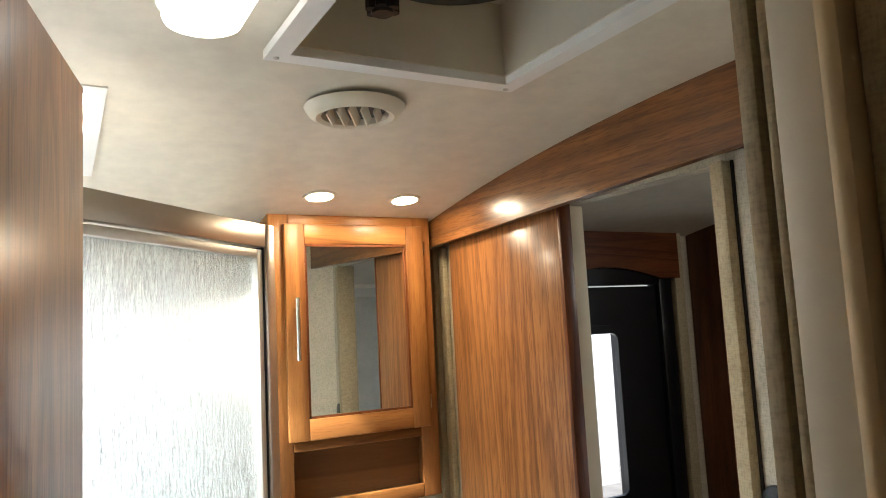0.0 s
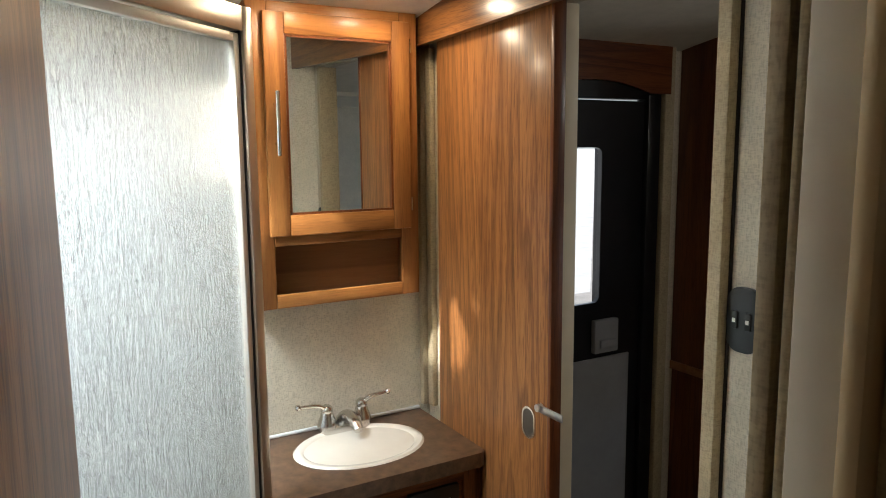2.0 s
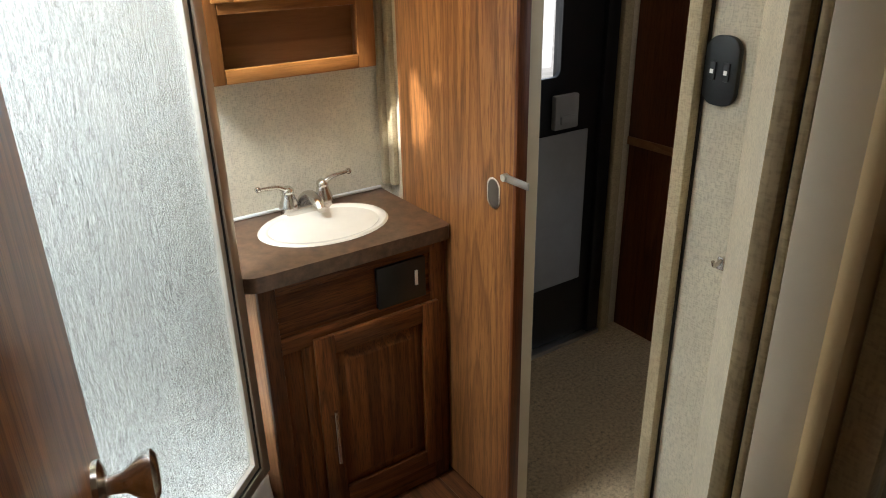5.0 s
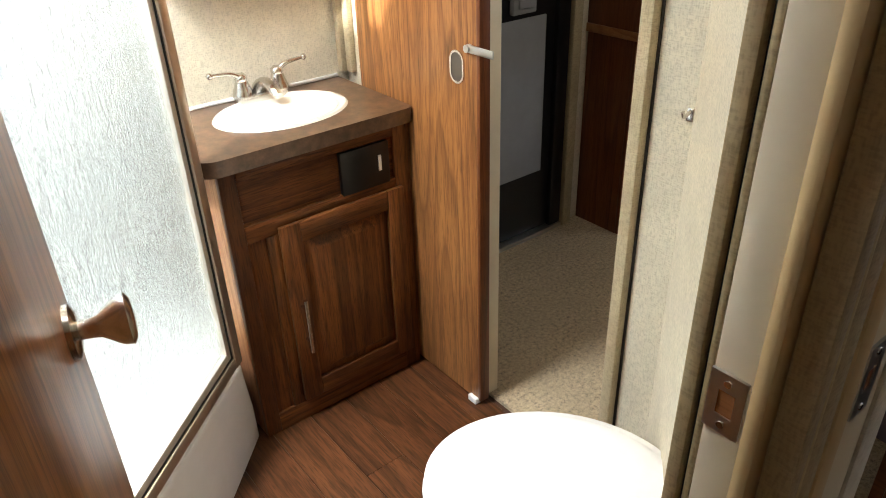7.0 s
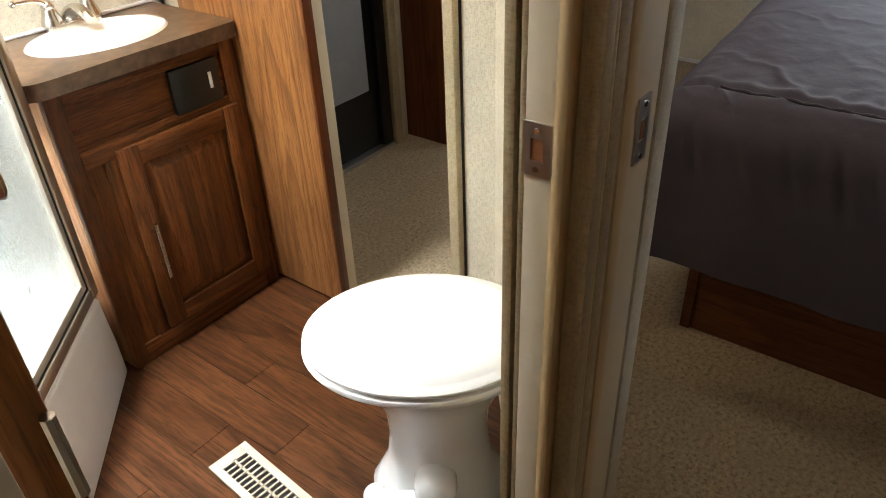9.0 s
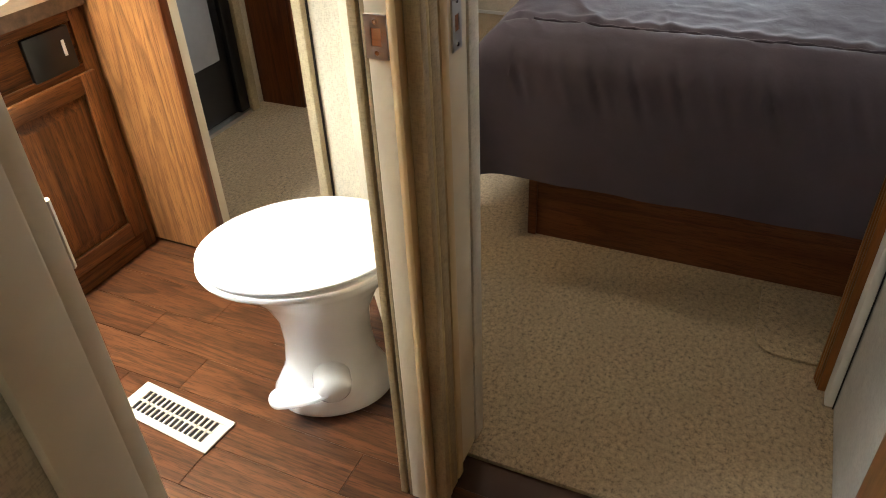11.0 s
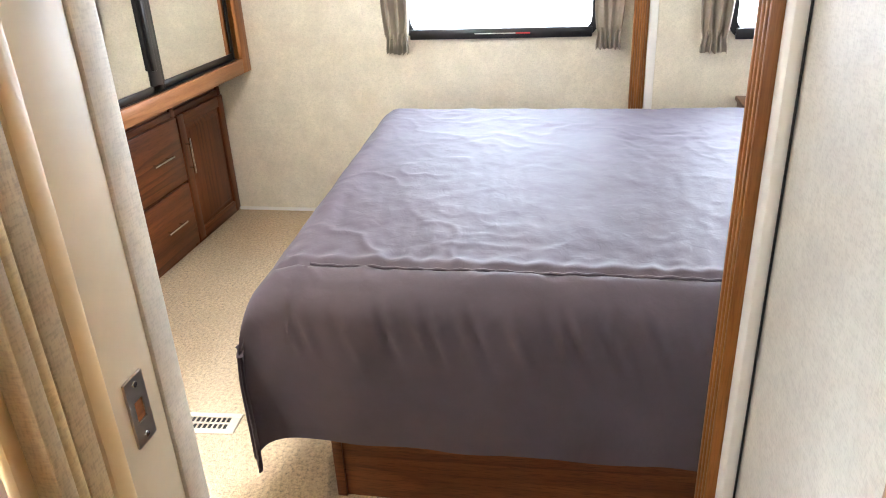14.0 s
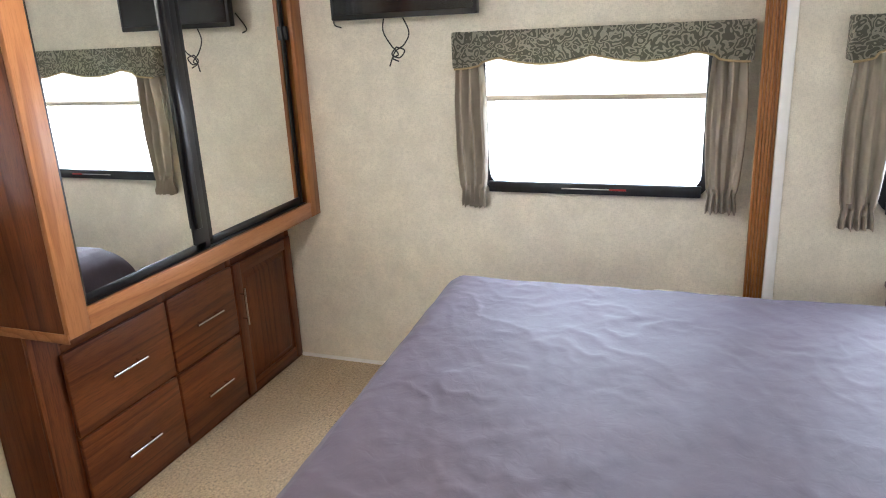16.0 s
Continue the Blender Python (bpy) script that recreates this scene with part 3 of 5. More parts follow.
def framed_door(parent, x0, x1, z0, z1, y, stile, mat, rail_mat, panel_mat, raised=True, name="door"):
    """A cabinet door that faces -y: two stiles, two rails, and a panel."""
    d = 0.019
    door = part(name, box(x0 + 0.004, x1 - 0.004, y - 0.004, y - 0.0005, z0 + 0.004, z1 - 0.004), mat, parent)
    pieces("stile", [box(x0, x0 + stile, y - d, y - 0.0045, z0, z1, 0.003), box(x1 - stile, x1, y - d, y - 0.0045, z0, z1, 0.003)], mat, door)
    pieces("rail", [box(x0 + stile, x1 - stile, y - d, y - 0.0045, z0, z0 + stile, 0.003), box(x0 + stile, x1 - stile, y - d, y - 0.0045, z1 - stile, z1, 0.003)], rail_mat, door)
    a0, a1, c0, c1 = x0 + stile, x1 - stile, z0 + stile, z1 - stile
    if raised:
        bm = bmesh.new()
        rows = []
        for inset, dy in ((0.0, -0.0048), (0.010, -0.0048), (0.034, -0.0165), (0.036, -0.017)):
            rows.append([bm.verts.new((px, y + dy, pz)) for px, pz in ((a0 + inset, c0 + inset), (a1 - inset, c0 + inset), (a1 - inset, c1 - inset), (a0 + inset, c1 - inset))])
        for r, s in zip(rows, rows[1:]):
            for k in range(4):
                bm.faces.new((r[k], r[(k + 1) % 4], s[(k + 1) % 4], s[k]))
        bm.faces.new(rows[-1])
        part("panel", bm, panel_mat, door)
    else:
        part("mirror", box(a0 + 0.004, a1 - 0.004, y - 0.010, y - 0.006, c0 + 0.004, c1 - 0.004), panel_mat, door, "plain mirror glass")
        lip = joined(box(a0, a1, y - 0.016, y - 0.005, c0, c0 + 0.006), box(a0, a1, y - 0.016, y - 0.005, c1 - 0.006, c1), box(a0, a0 + 0.006, y - 0.016, y - 0.005, c0, c1), box(a1 - 0.006, a1, y - 0.016, y - 0.005, c0, c1))
        part("bead", lip, CHERRY, door, "dark brown bead round the mirror")
    return door


def medicine_cabinet():
    c = thing("medicine_cabinet", (0.645, 1.94, 1.215), "honey oak medicine cabinet with mirror door above an open shelf", "cabinet")
    o = Matrix.Translation((-0.645, -1.94, -1.215))
    x0, x1, yf, zb, zt = 0.415, 0.876, 1.892, 1.218, 1.985
    yb = YE - 0.002
    t = 0.016
    pieces("side_panel", [box(x0, x0 + t, yf, yb, zb, zt, 0.002), box(x1 - t, x1, yf, yb, zb, zt, 0.002)], OAK, c, o)
    pieces("shelf", [box(x0 + t, x1 - t, yf, yb, zt - t, zt), box(x0 + t, x1 - t, yf, yb, zb, zb + t), box(x0 + t, x1 - t, yf, yb - 0.006, 1.392, 1.408)], OAK_X, c, o)
    part("back_panel", moved(box(x0 + t, x1 - t, yb - 0.006, yb, zb + t, zt - t), o), BACK_BOARD, c, "plain tan back board")
    pieces("face_stile", [box(x0, x0 + 0.052, yf - 0.012, yf, zb, zt, 0.003), box(x1 - 0.052, x1, yf - 0.012, yf, zb, zt, 0.003)], OAK, c, o)
    pieces("face_rail", [box(x0 + 0.052, x1 - 0.052, yf - 0.012, yf, zt - 0.05, zt, 0.003), box(x0 + 0.052, x1 - 0.052, yf - 0.012, yf, zb, zb + 0.035, 0.003), box(x0 + 0.052, x1 - 0.052, yf - 0.012, yf, 1.378, 1.412, 0.003)], OAK_X, c, o)
    d = framed_door(c, 0.452, 0.845, 1.405, 1.950, yf - 0.012, 0.052, OAK, OAK_X, MIRROR, False)
    pull(d, 1.605, 1.76, 0.474, yf - 0.031)
    for z in (1.47, 1.89):
        part("hinge", tube(((0.850, yf - 0.018, z - 0.018), (0.850, yf - 0.018, z + 0.018)), 0.004, 8), NICKEL, d, "small steel hinge barrel")
    for ch in c.children:
        if ch.name.split(".")[0] == "door":
            ch.matrix_basis = o


medicine_cabinet()


def vanity():
    x0, x1, yf, zt = 0.392, 0.920, 1.655, 0.792
    v = thing("vanity_cabinet", (0.656, 1.82, 0), "dark oak vanity cabinet with a raised panel door", "vanity")
    o = Matrix.Translation((-0.656, -1.82, 0))
    t = 0.018
    part("side_panel", moved(box(x0, x0 + t, yf, YE - 0.003, 0.0, zt, 0.001), o), VAN_SIDE, v, "oak side panel, paler than the front")
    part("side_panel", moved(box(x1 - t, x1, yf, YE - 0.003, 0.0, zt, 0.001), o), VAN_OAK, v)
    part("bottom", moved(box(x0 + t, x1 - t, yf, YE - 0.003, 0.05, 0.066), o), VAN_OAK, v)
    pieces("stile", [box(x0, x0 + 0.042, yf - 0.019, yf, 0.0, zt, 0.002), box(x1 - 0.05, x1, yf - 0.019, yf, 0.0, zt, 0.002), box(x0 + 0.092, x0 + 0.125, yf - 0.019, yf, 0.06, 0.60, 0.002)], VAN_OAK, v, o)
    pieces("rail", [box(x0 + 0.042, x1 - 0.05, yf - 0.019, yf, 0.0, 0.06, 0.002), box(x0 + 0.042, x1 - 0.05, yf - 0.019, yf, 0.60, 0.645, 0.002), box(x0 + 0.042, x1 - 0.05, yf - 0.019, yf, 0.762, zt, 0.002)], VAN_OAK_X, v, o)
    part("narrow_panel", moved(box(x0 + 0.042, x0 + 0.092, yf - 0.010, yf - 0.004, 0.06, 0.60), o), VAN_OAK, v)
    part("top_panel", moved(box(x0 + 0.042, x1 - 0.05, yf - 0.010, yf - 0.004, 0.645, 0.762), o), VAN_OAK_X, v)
    sw = part("control_panel", moved(box(0.705, 0.853, yf - 0.024, yf - 0.008, 0.640, 0.758, 0.004), o), BLACK, v, "black plastic control panel")
    part("switch", moved(box(0.817, 0.826, yf - 0.027, yf - 0.023, 0.682, 0.725, 0.001), o), WHITE, sw, "small white switch")
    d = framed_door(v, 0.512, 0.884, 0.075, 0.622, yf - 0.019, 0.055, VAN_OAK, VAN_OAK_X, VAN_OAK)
    pull(d, 0.25, 0.415, 0.540, yf - 0.038)
    d.matrix_basis = o
    return v


vanity()


def counter():
    c = thing("vanity_counter", (0.64, 1.8, 0.80), "dark brown mottled laminate counter with a rounded corner", "counter")
    o = Matrix.Translation((-0.64, -1.8, -0.80))
    pts = [(0.925, YE - 0.003), (0.345, YE - 0.003), (0.345, 1.675)]
    pts += [(0.400 - 0.055 * math.cos(radians(a)), 1.665 - 0.055 * math.sin(radians(a))) for a in range(0, 91, 15)]
    pts += [(0.905 + 0.02 * math.sin(radians(a)), 1.63 - 0.02 * math.cos(radians(a))) for a in range(0, 91, 30)]
    cx, cy, a, b = 0.655, 1.815, 0.158, 0.118
    n = 48
    hole = [(cx + a * math.cos(2 * math.pi * k / n), cy + b * math.sin(2 * math.pi * k / n)) for k in range(n)]

    def onto(angle):
        """Where a ray from the basin's middle leaves the outline."""
        d = (math.cos(angle), math.sin(angle))
        best = 9.0
        for (ax, ay), (bx, by) in zip(pts, pts[1:] + pts[:1]):
            ex, ey = bx - ax, by - ay
            den = d[0] * ey - d[1] * ex
            if abs(den) > 1e-9:
                s = ((ax - cx) * ey - (ay - cy) * ex) / den
                u = ((ax - cx) * d[1] - (ay - cy) * d[0]) / den
                if s > 0 and -1e-6 <= u <= 1 + 1e-6:
                    best = min(best, s)
        return (cx + d[0] * best, cy + d[1] * best)

    angles = sorted({2 * math.pi * k / n for k in range(n)} | {math.atan2(y - cy, x - cx) % (2 * math.pi) for x, y in pts})
    outer = [onto(t) for t in angles]
    inner = [(cx + a * math.cos(t), cy + b * math.sin(t)) for t in angles]
    part("top", moved(ring_plate(outer, inner, 0.797, 0.836), o), COUNTER, c)
    part("edge_bead", moved(box(0.347, 0.925, YE - 0.012, YE - 0.003, 0.8365, 0.846, 0.003), o), WHITE, c, "white caulk bead along the wall")
    s = thing("basin", (cx, cy, 0.836), "oval bisque bathroom basin set in a brown counter", "sink")
    part("bowl", lathe([(0.0, -0.115), (0.05, -0.113), (0.09, -0.10), (0.12, -0.06), (0.142, -0.012), (0.150, 0.0), (0.160, 0.006), (0.174, 0.006), (0.180, 0.001)], 48, (1.0, 0.76)), BISQUE, s)
    part("drain", lathe([(0.0, -0.111), (0.018, -0.109), (0.022, -0.112)], 20), CHROME, s, "chrome drain")
    f = thing("faucet", (0.665, 1.945, 0.836), "brushed nickel two-handle bathroom faucet", "faucet")
    part("base", prism([(x, y) for x, y in rounded(0.155, 0.05, 0.024)], 0.0, 0.022, 0.004), NICKEL, f)
    part("spout", tube(curve_points([(0, 0.006, 0.012), (0, 0.0, 0.034), (0, -0.03, 0.050), (0, -0.07, 0.046), (0, -0.1, 0.030)]), [0.026 - 0.0004 * k for k in range(33)], 16, 0.8), NICKEL, f)
    for sx in (-1, 1):
        h = part("tap", moved(lathe([(0.0, 0.062), (0.010, 0.061), (0.016, 0.055), (0.017, 0.046), (0.0155, 0.042), (0.0175, 0.038), (0.019, 0.030), (0.024, 0.018), (0.0275, 0.008), (0.028, 0.0)], 22), Matrix.Translation((sx * 0.052, 0, 0.018))), NICKEL, f)
        tip = -0.085 if sx < 0 else 0.08
        part("lever", joined(tube(curve_points([(sx * 0.052, 0, 0.066), (sx * 0.052 + tip * 0.35, -0.006, 0.084), (sx * 0.052 + tip, -0.008, 0.090)]), [0.0105 - 0.0003 * k for k in range(17)], 12, 0.8), moved(lathe([(0.0, -0.009), (0.005, -0.0075), (0.0085, -0.003), (0.009, 0.0), (0.0085, 0.003), (0.005, 0.0075), (0.0, 0.009)], 14), Matrix.Translation((sx * 0.052 + tip, -0.008, 0.090)))), NICKEL, h)


counter()


CUP = metal("dark_nickel_cup", (0.16, 0.145, 0.13), 0.35)


def sliding_door():
    y0, y1, x0, x1 = 1.352, 1.858, 0.926, 0.956
    d = thing("sliding_door", (0.941, 1.65, 0.012), "oak veneer sliding bath door, half open, with a finger pull", "door")
    o = Matrix.Translation((-0.941, -1.65, -0.012))
    part("leaf", moved(box(x0, x1, y0 + 0.012, y1, 0.012, 1.93, 0.001), o), DOOR_OAK, d)
    part("edge_strip", moved(box(x0 - 0.001, x1 + 0.001, y0, y0 + 0.012, 0.012, 1.93, 0.002), o), CHERRY, d, "dark oak edge strip")
    ring = part("finger_pull", moved(moved(joined(ring_plate(rounded(0.05, 0.078, 0.0249, 10), rounded(0.04, 0.068, 0.0199, 10), -0.003, 0.001)), FACE_X), o @ Matrix.Translation((x0, 1.432, 0.975))), NICKEL, d, "oval nickel finger pull")
    part("cup", moved(moved(prism(rounded(0.041, 0.069, 0.0204, 10), 0.0, 0.001), FACE_X), o @ Matrix.Translation((x0 - 0.0012, 1.432, 0.975))), CUP, ring)
    latch = part("strap_latch", moved(joined(box(x0 - 0.010, x0 - 0.006, 1.30, 1.385, 1.018, 1.036, 0.001), tube(((x0, 1.385, 1.027), (x0 - 0.014, 1.385, 1.027)), 0.009, 14)), o), STEEL, d, "grey metal strap latch")
    part("guide", moved(box(x0 - 0.012, x1 + 0.006, y0 + 0.01, y0 + 0.045, 0.0, 0.02, 0.003), o), WHITE, d, "white plastic floor guide")
    return latch


sliding_door()


def bath_door():
    hinge, free = Vector((-0.186, 0.412)), Vector((-0.058, 0.952))
    d = free - hinge
    w = d.length
    ob = thing("bath_door", (hinge.x, hinge.y, 0.012), "oak bath door standing open with a satin round knob", "door", "", math.degrees(math.atan2(d.y, d.x)))
    part("leaf", box(0, w, -0.018, 0.018, 0, 1.94, 0.002), DOOR_OAK, ob)
    for side in (-1, 1):
        k = part("knob", moved(lathe([(0.0, 0.066), (0.022, 0.065), (0.030, 0.060), (0.028, 0.050), (0.013, 0.030), (0.011, 0.014), (0.012, 0.008)], 24), pose(w - 0.062, side * 0.018, 0.985, -90 * side, 0, 0)), NICKEL, ob, "satin nickel door knob")
        part("rosette", moved(lathe([(0.0, 0.0), (0.032, 0.0), (0.031, 0.006), (0.022, 0.010), (0.0, 0.011)], 24), pose(w - 0.062, side * 0.018, 0.985, -90 * side, 0, 0)), NICKEL, k)
    for z in (0.22, 1.0, 1.70):
        part("hinge", tube(((-0.004, -0.016, z - 0.035), (-0.004, -0.016, z + 0.035)), 0.005, 8), STEEL, ob, "steel butt hinge")


bath_door()


def shower():
    p0, p1 = Vector((0.335, 1.620)), Vector((-0.13, 1.19))
    d = p1 - p0
    w = d.length
    turn = math.degrees(math.atan2(d.y, d.x))
    # local x runs along the glass, local y points into the stall
    s = thing("shower_enclosure", (p0.x, p0.y, 0.0), "neo-angle shower with rain-textured glass in a champagne metal frame", "shower", "", turn)
    m = pose(p0.x, p0.y, 0, 0, 0, turn).inverted()
    loc = lambda x, y: tuple((m @ Vector((x, y, 0)))[:2])  # noqa: E731
    rim = [(0.352, YE - 0.004), (0.352, 1.612), (-0.122, 1.172), (-0.575, 1.172), (-0.575, YE - 0.004)]
    inner = [(0.312, YE - 0.04), (0.312, 1.635), (-0.14, 1.215), (-0.54, 1.215), (-0.54, YE - 0.04)]
    skirt = [(0.375, YE - 0.004), (0.378, 1.665), (-0.10, 1.15), (-0.575, 1.15), (-0.575, YE - 0.004)]
    bm = bmesh.new()
    rows = [[bm.verts.new((*loc(x, y), z)) for x, y in o] for o, z in ((skirt, 0.0), (skirt, 0.10), (rim, 0.262), (rim, 0.298), (inner, 0.302), (inner, 0.06))]
    for a, b in zip(rows, rows[1:]):
        for k in range(5):
            bm.faces.new((a[k], a[(k + 1) % 5], b[(k + 1) % 5], b[k]))
    bm.faces.new(rows[-1])
    bmesh.ops.bevel(bm, geom=[e for e in bm.edges], offset=0.012, segments=3, affect="EDGES", profile=0.5)
    part("pan", bm, FIBREGLASS, s, "white fibreglass shower pan")
    zt = 1.905
    top = (box(0, w, -0.012, 0.018, zt - 0.05, zt - 0.002, 0.001), box(0, w, -0.026, -0.0125, zt - 0.008, zt + 0.002, 0.0015), box(0, w, -0.020, -0.0125, zt - 0.028, zt - 0.0085, 0.002), box(0, w, -0.022, -0.0125, zt - 0.05, zt - 0.034, 0.0015))
    for bar in top:
        part("top_rail", bar, BRONZE, s)
    part("bottom_rail", joined(box(0, w, -0.018, 0.018, 0.302, 0.335, 0.004), box(0, w, -0.026, -0.018, 0.302, 0.318, 0.002)), BRONZE, s)
    part("post", box(-0.012, 0.022, -0.020, 0.020, 0.302, zt, 0.004), BRONZE, s)
    part("post", box(w - 0.022, w + 0.012, -0.020, 0.020, 0.302, zt, 0.004), BRONZE, s)
    door = part("door_frame", joined(box(0.026, 0.044, -0.012, 0.012, 0.34, zt - 0.055, 0.002), box(w - 0.044, w - 0.026, -0.012, 0.012, 0.34, zt - 0.055, 0.002), box(0.044, w - 0.044, -0.012, 0.012, 0.34, 0.362, 0.002), box(0.044, w - 0.044, -0.012, 0.012, zt - 0.072, zt - 0.055, 0.002)), DOOR_METAL, s, "bright metal inner door frame")
    part("glass", box(0.040, w - 0.040, -0.0025, 0.0025, 0.358, zt - 0.072), RAIN, door, "rain-textured frosted glass").visible_shadow = False
    part("seal", joined(box(0.022, 0.027, -0.014, 0.014, 0.335, zt - 0.05), box(0.027, w - 0.027, -0.0135, 0.0135, 0.335, 0.341)), RUBBER, door, "dark rubber seal")
    # fixed side panel from the post to the outer wall, and the return panel
    for name, a, b in (("side", p0 + Vector((0.0, 0.012)), Vector((p0.x, YE - 0.006))), ("return", p1 + Vector((-0.012, 0)), Vector((-0.575, p1.y)))):
        e = b - a
        r = m @ pose(a.x, a.y, 0, 0, 0, math.degrees(math.atan2(e.y, e.x)))
        side = part("fixed_frame", moved(joined(box(0, e.length, -0.012, 0.012, zt - 0.04, zt, 0.002), box(0, e.length, -0.012, 0.012, 0.302, 0.33, 0.002), box(e.length - 0.02, e.length, -0.012, 0.012, 0.33, zt - 0.04, 0.002)), r), BRONZE, s)
        part("glass", moved(box(0.0, e.length - 0.02, -0.002, 0.002, 0.33, zt - 0.04), r), RAIN, side, "rain-textured frosted glass").visible_shadow = False
    surround = thing("shower_surround", (-0.3, YE - 0.02, 0.31), "white fibreglass shower wall surround", "surround")
    part("back_panel", box(-0.272, 0.62, 0.004, 0.018, 0.0, 1.62, 0.003), FIBREGLASS, surround)
    part("side_panel", box(-0.278, -0.262, -0.78, 0.0, 0.0, 1.62, 0.003), FIBREGLASS, surround)


shower()


def toilet():
    t = thing("toilet", (0.567, 0.738, 0.0), "white porcelain toilet with closed oval lid and foot pedal", "toilet", "", 128)
    part("pedestal", moved(lathe([(0.0, 0.0), (0.125, 0.0), (0.128, 0.02), (0.112, 0.055), (0.095, 0.10), (0.088, 0.18), (0.092, 0.25), (0.118, 0.32), (0.160, 0.375), (0.180, 0.405), (0.182, 0.418), (0.0, 0.418)], 40, (1.2, 0.92)), Matrix.Translation((-0.02, 0, 0))), PORCELAIN, t)
    part("seat", lathe([(0.0, 0.418), (0.180, 0.418), (0.190, 0.421), (0.192, 0.427), (0.190, 0.433), (0.182, 0.436), (0.0, 0.437)], 56, (1.25, 0.98)), WHITE, t, "white plastic seat")
    part("lid", lathe([(0.0, 0.472), (0.10, 0.471), (0.150, 0.468), (0.166, 0.463), (0.171, 0.457), (0.175, 0.4545), (0.184, 0.453), (0.189, 0.449), (0.189, 0.443), (0.183, 0.4395), (0.0, 0.4395)], 56, (1.25, 0.98)), WHITE, t, "glossy white closed lid")
    part("hinge_block", box(-0.235, -0.19, -0.085, 0.085, 0.41, 0.455, 0.012, 3), WHITE, t)
    ped = part("pedal_hub", moved(lathe([(0.0, 0.035), (0.030, 0.033), (0.042, 0.022), (0.046, 0.0), (0.046, -0.03)], 28), pose(-0.010, 0.108, 0.105, -90, 0, 0)), PORCELAIN, t, "round white flush pedal hub")
    part("pedal", joined(tube(curve_points([(0.005, 0.126, 0.10), (0.05, 0.124, 0.092), (0.085, 0.118, 0.088), (0.118, 0.108, 0.086)]), [0.018 + 0.0003 * k for k in range(25)], 14, 0.6), moved(lathe([(0.0, 0.012), (0.018, 0.011), (0.024, 0.006), (0.026, -0.004), (0.0, -0.008)], 20), pose(0.118, 0.108, 0.09, -40, 0, 0))), PORCELAIN, ped)
    return t


toilet()


def floor_vent(name_at, w, h, turn, label):
    v = thing("floor_vent", name_at, label, "vent", "floor registers", turn)
    t = 0.02
    part("frame", joined(box(-w / 2, w / 2, -h / 2, -h / 2 + t, 0, 0.006, 0.002), box(-w / 2, w / 2, h / 2 - t, h / 2, 0, 0.006, 0.002), box(-w / 2, -w / 2 + t + 0.008, -h / 2 + t, h / 2 - t, 0, 0.006, 0.002), box(w / 2 - t - 0.008, w / 2, -h / 2 + t, h / 2 - t, 0, 0.006, 0.002), box(-w / 2 + t, w / 2 - t, -0.003, 0.003, 0, 0.005)), ALMOND, v)
    part("well", box(-w / 2 + t, w / 2 - t, -h / 2 + t, h / 2 - t, 0.0, 0.001), BLACK, v, "dark duct well")
    n = 16
    for k in range(n):
        x = -w / 2 + t + 0.010 + (w - 2 * t - 0.020) * k / (n - 1)
        part("slat", box(x - 0.0022, x + 0.0022, -h / 2 + t, h / 2 - t, 0.001, 0.005), ALMOND, v)
    return v


floor_vent((0.325, 1.035, 0.001), 0.305, 0.105, 85, "almond metal floor register in the vinyl plank floor")
floor_vent((1.665, 1.07, 0.001), 0.32, 0.10, 94, "almond metal floor register in the carpet")


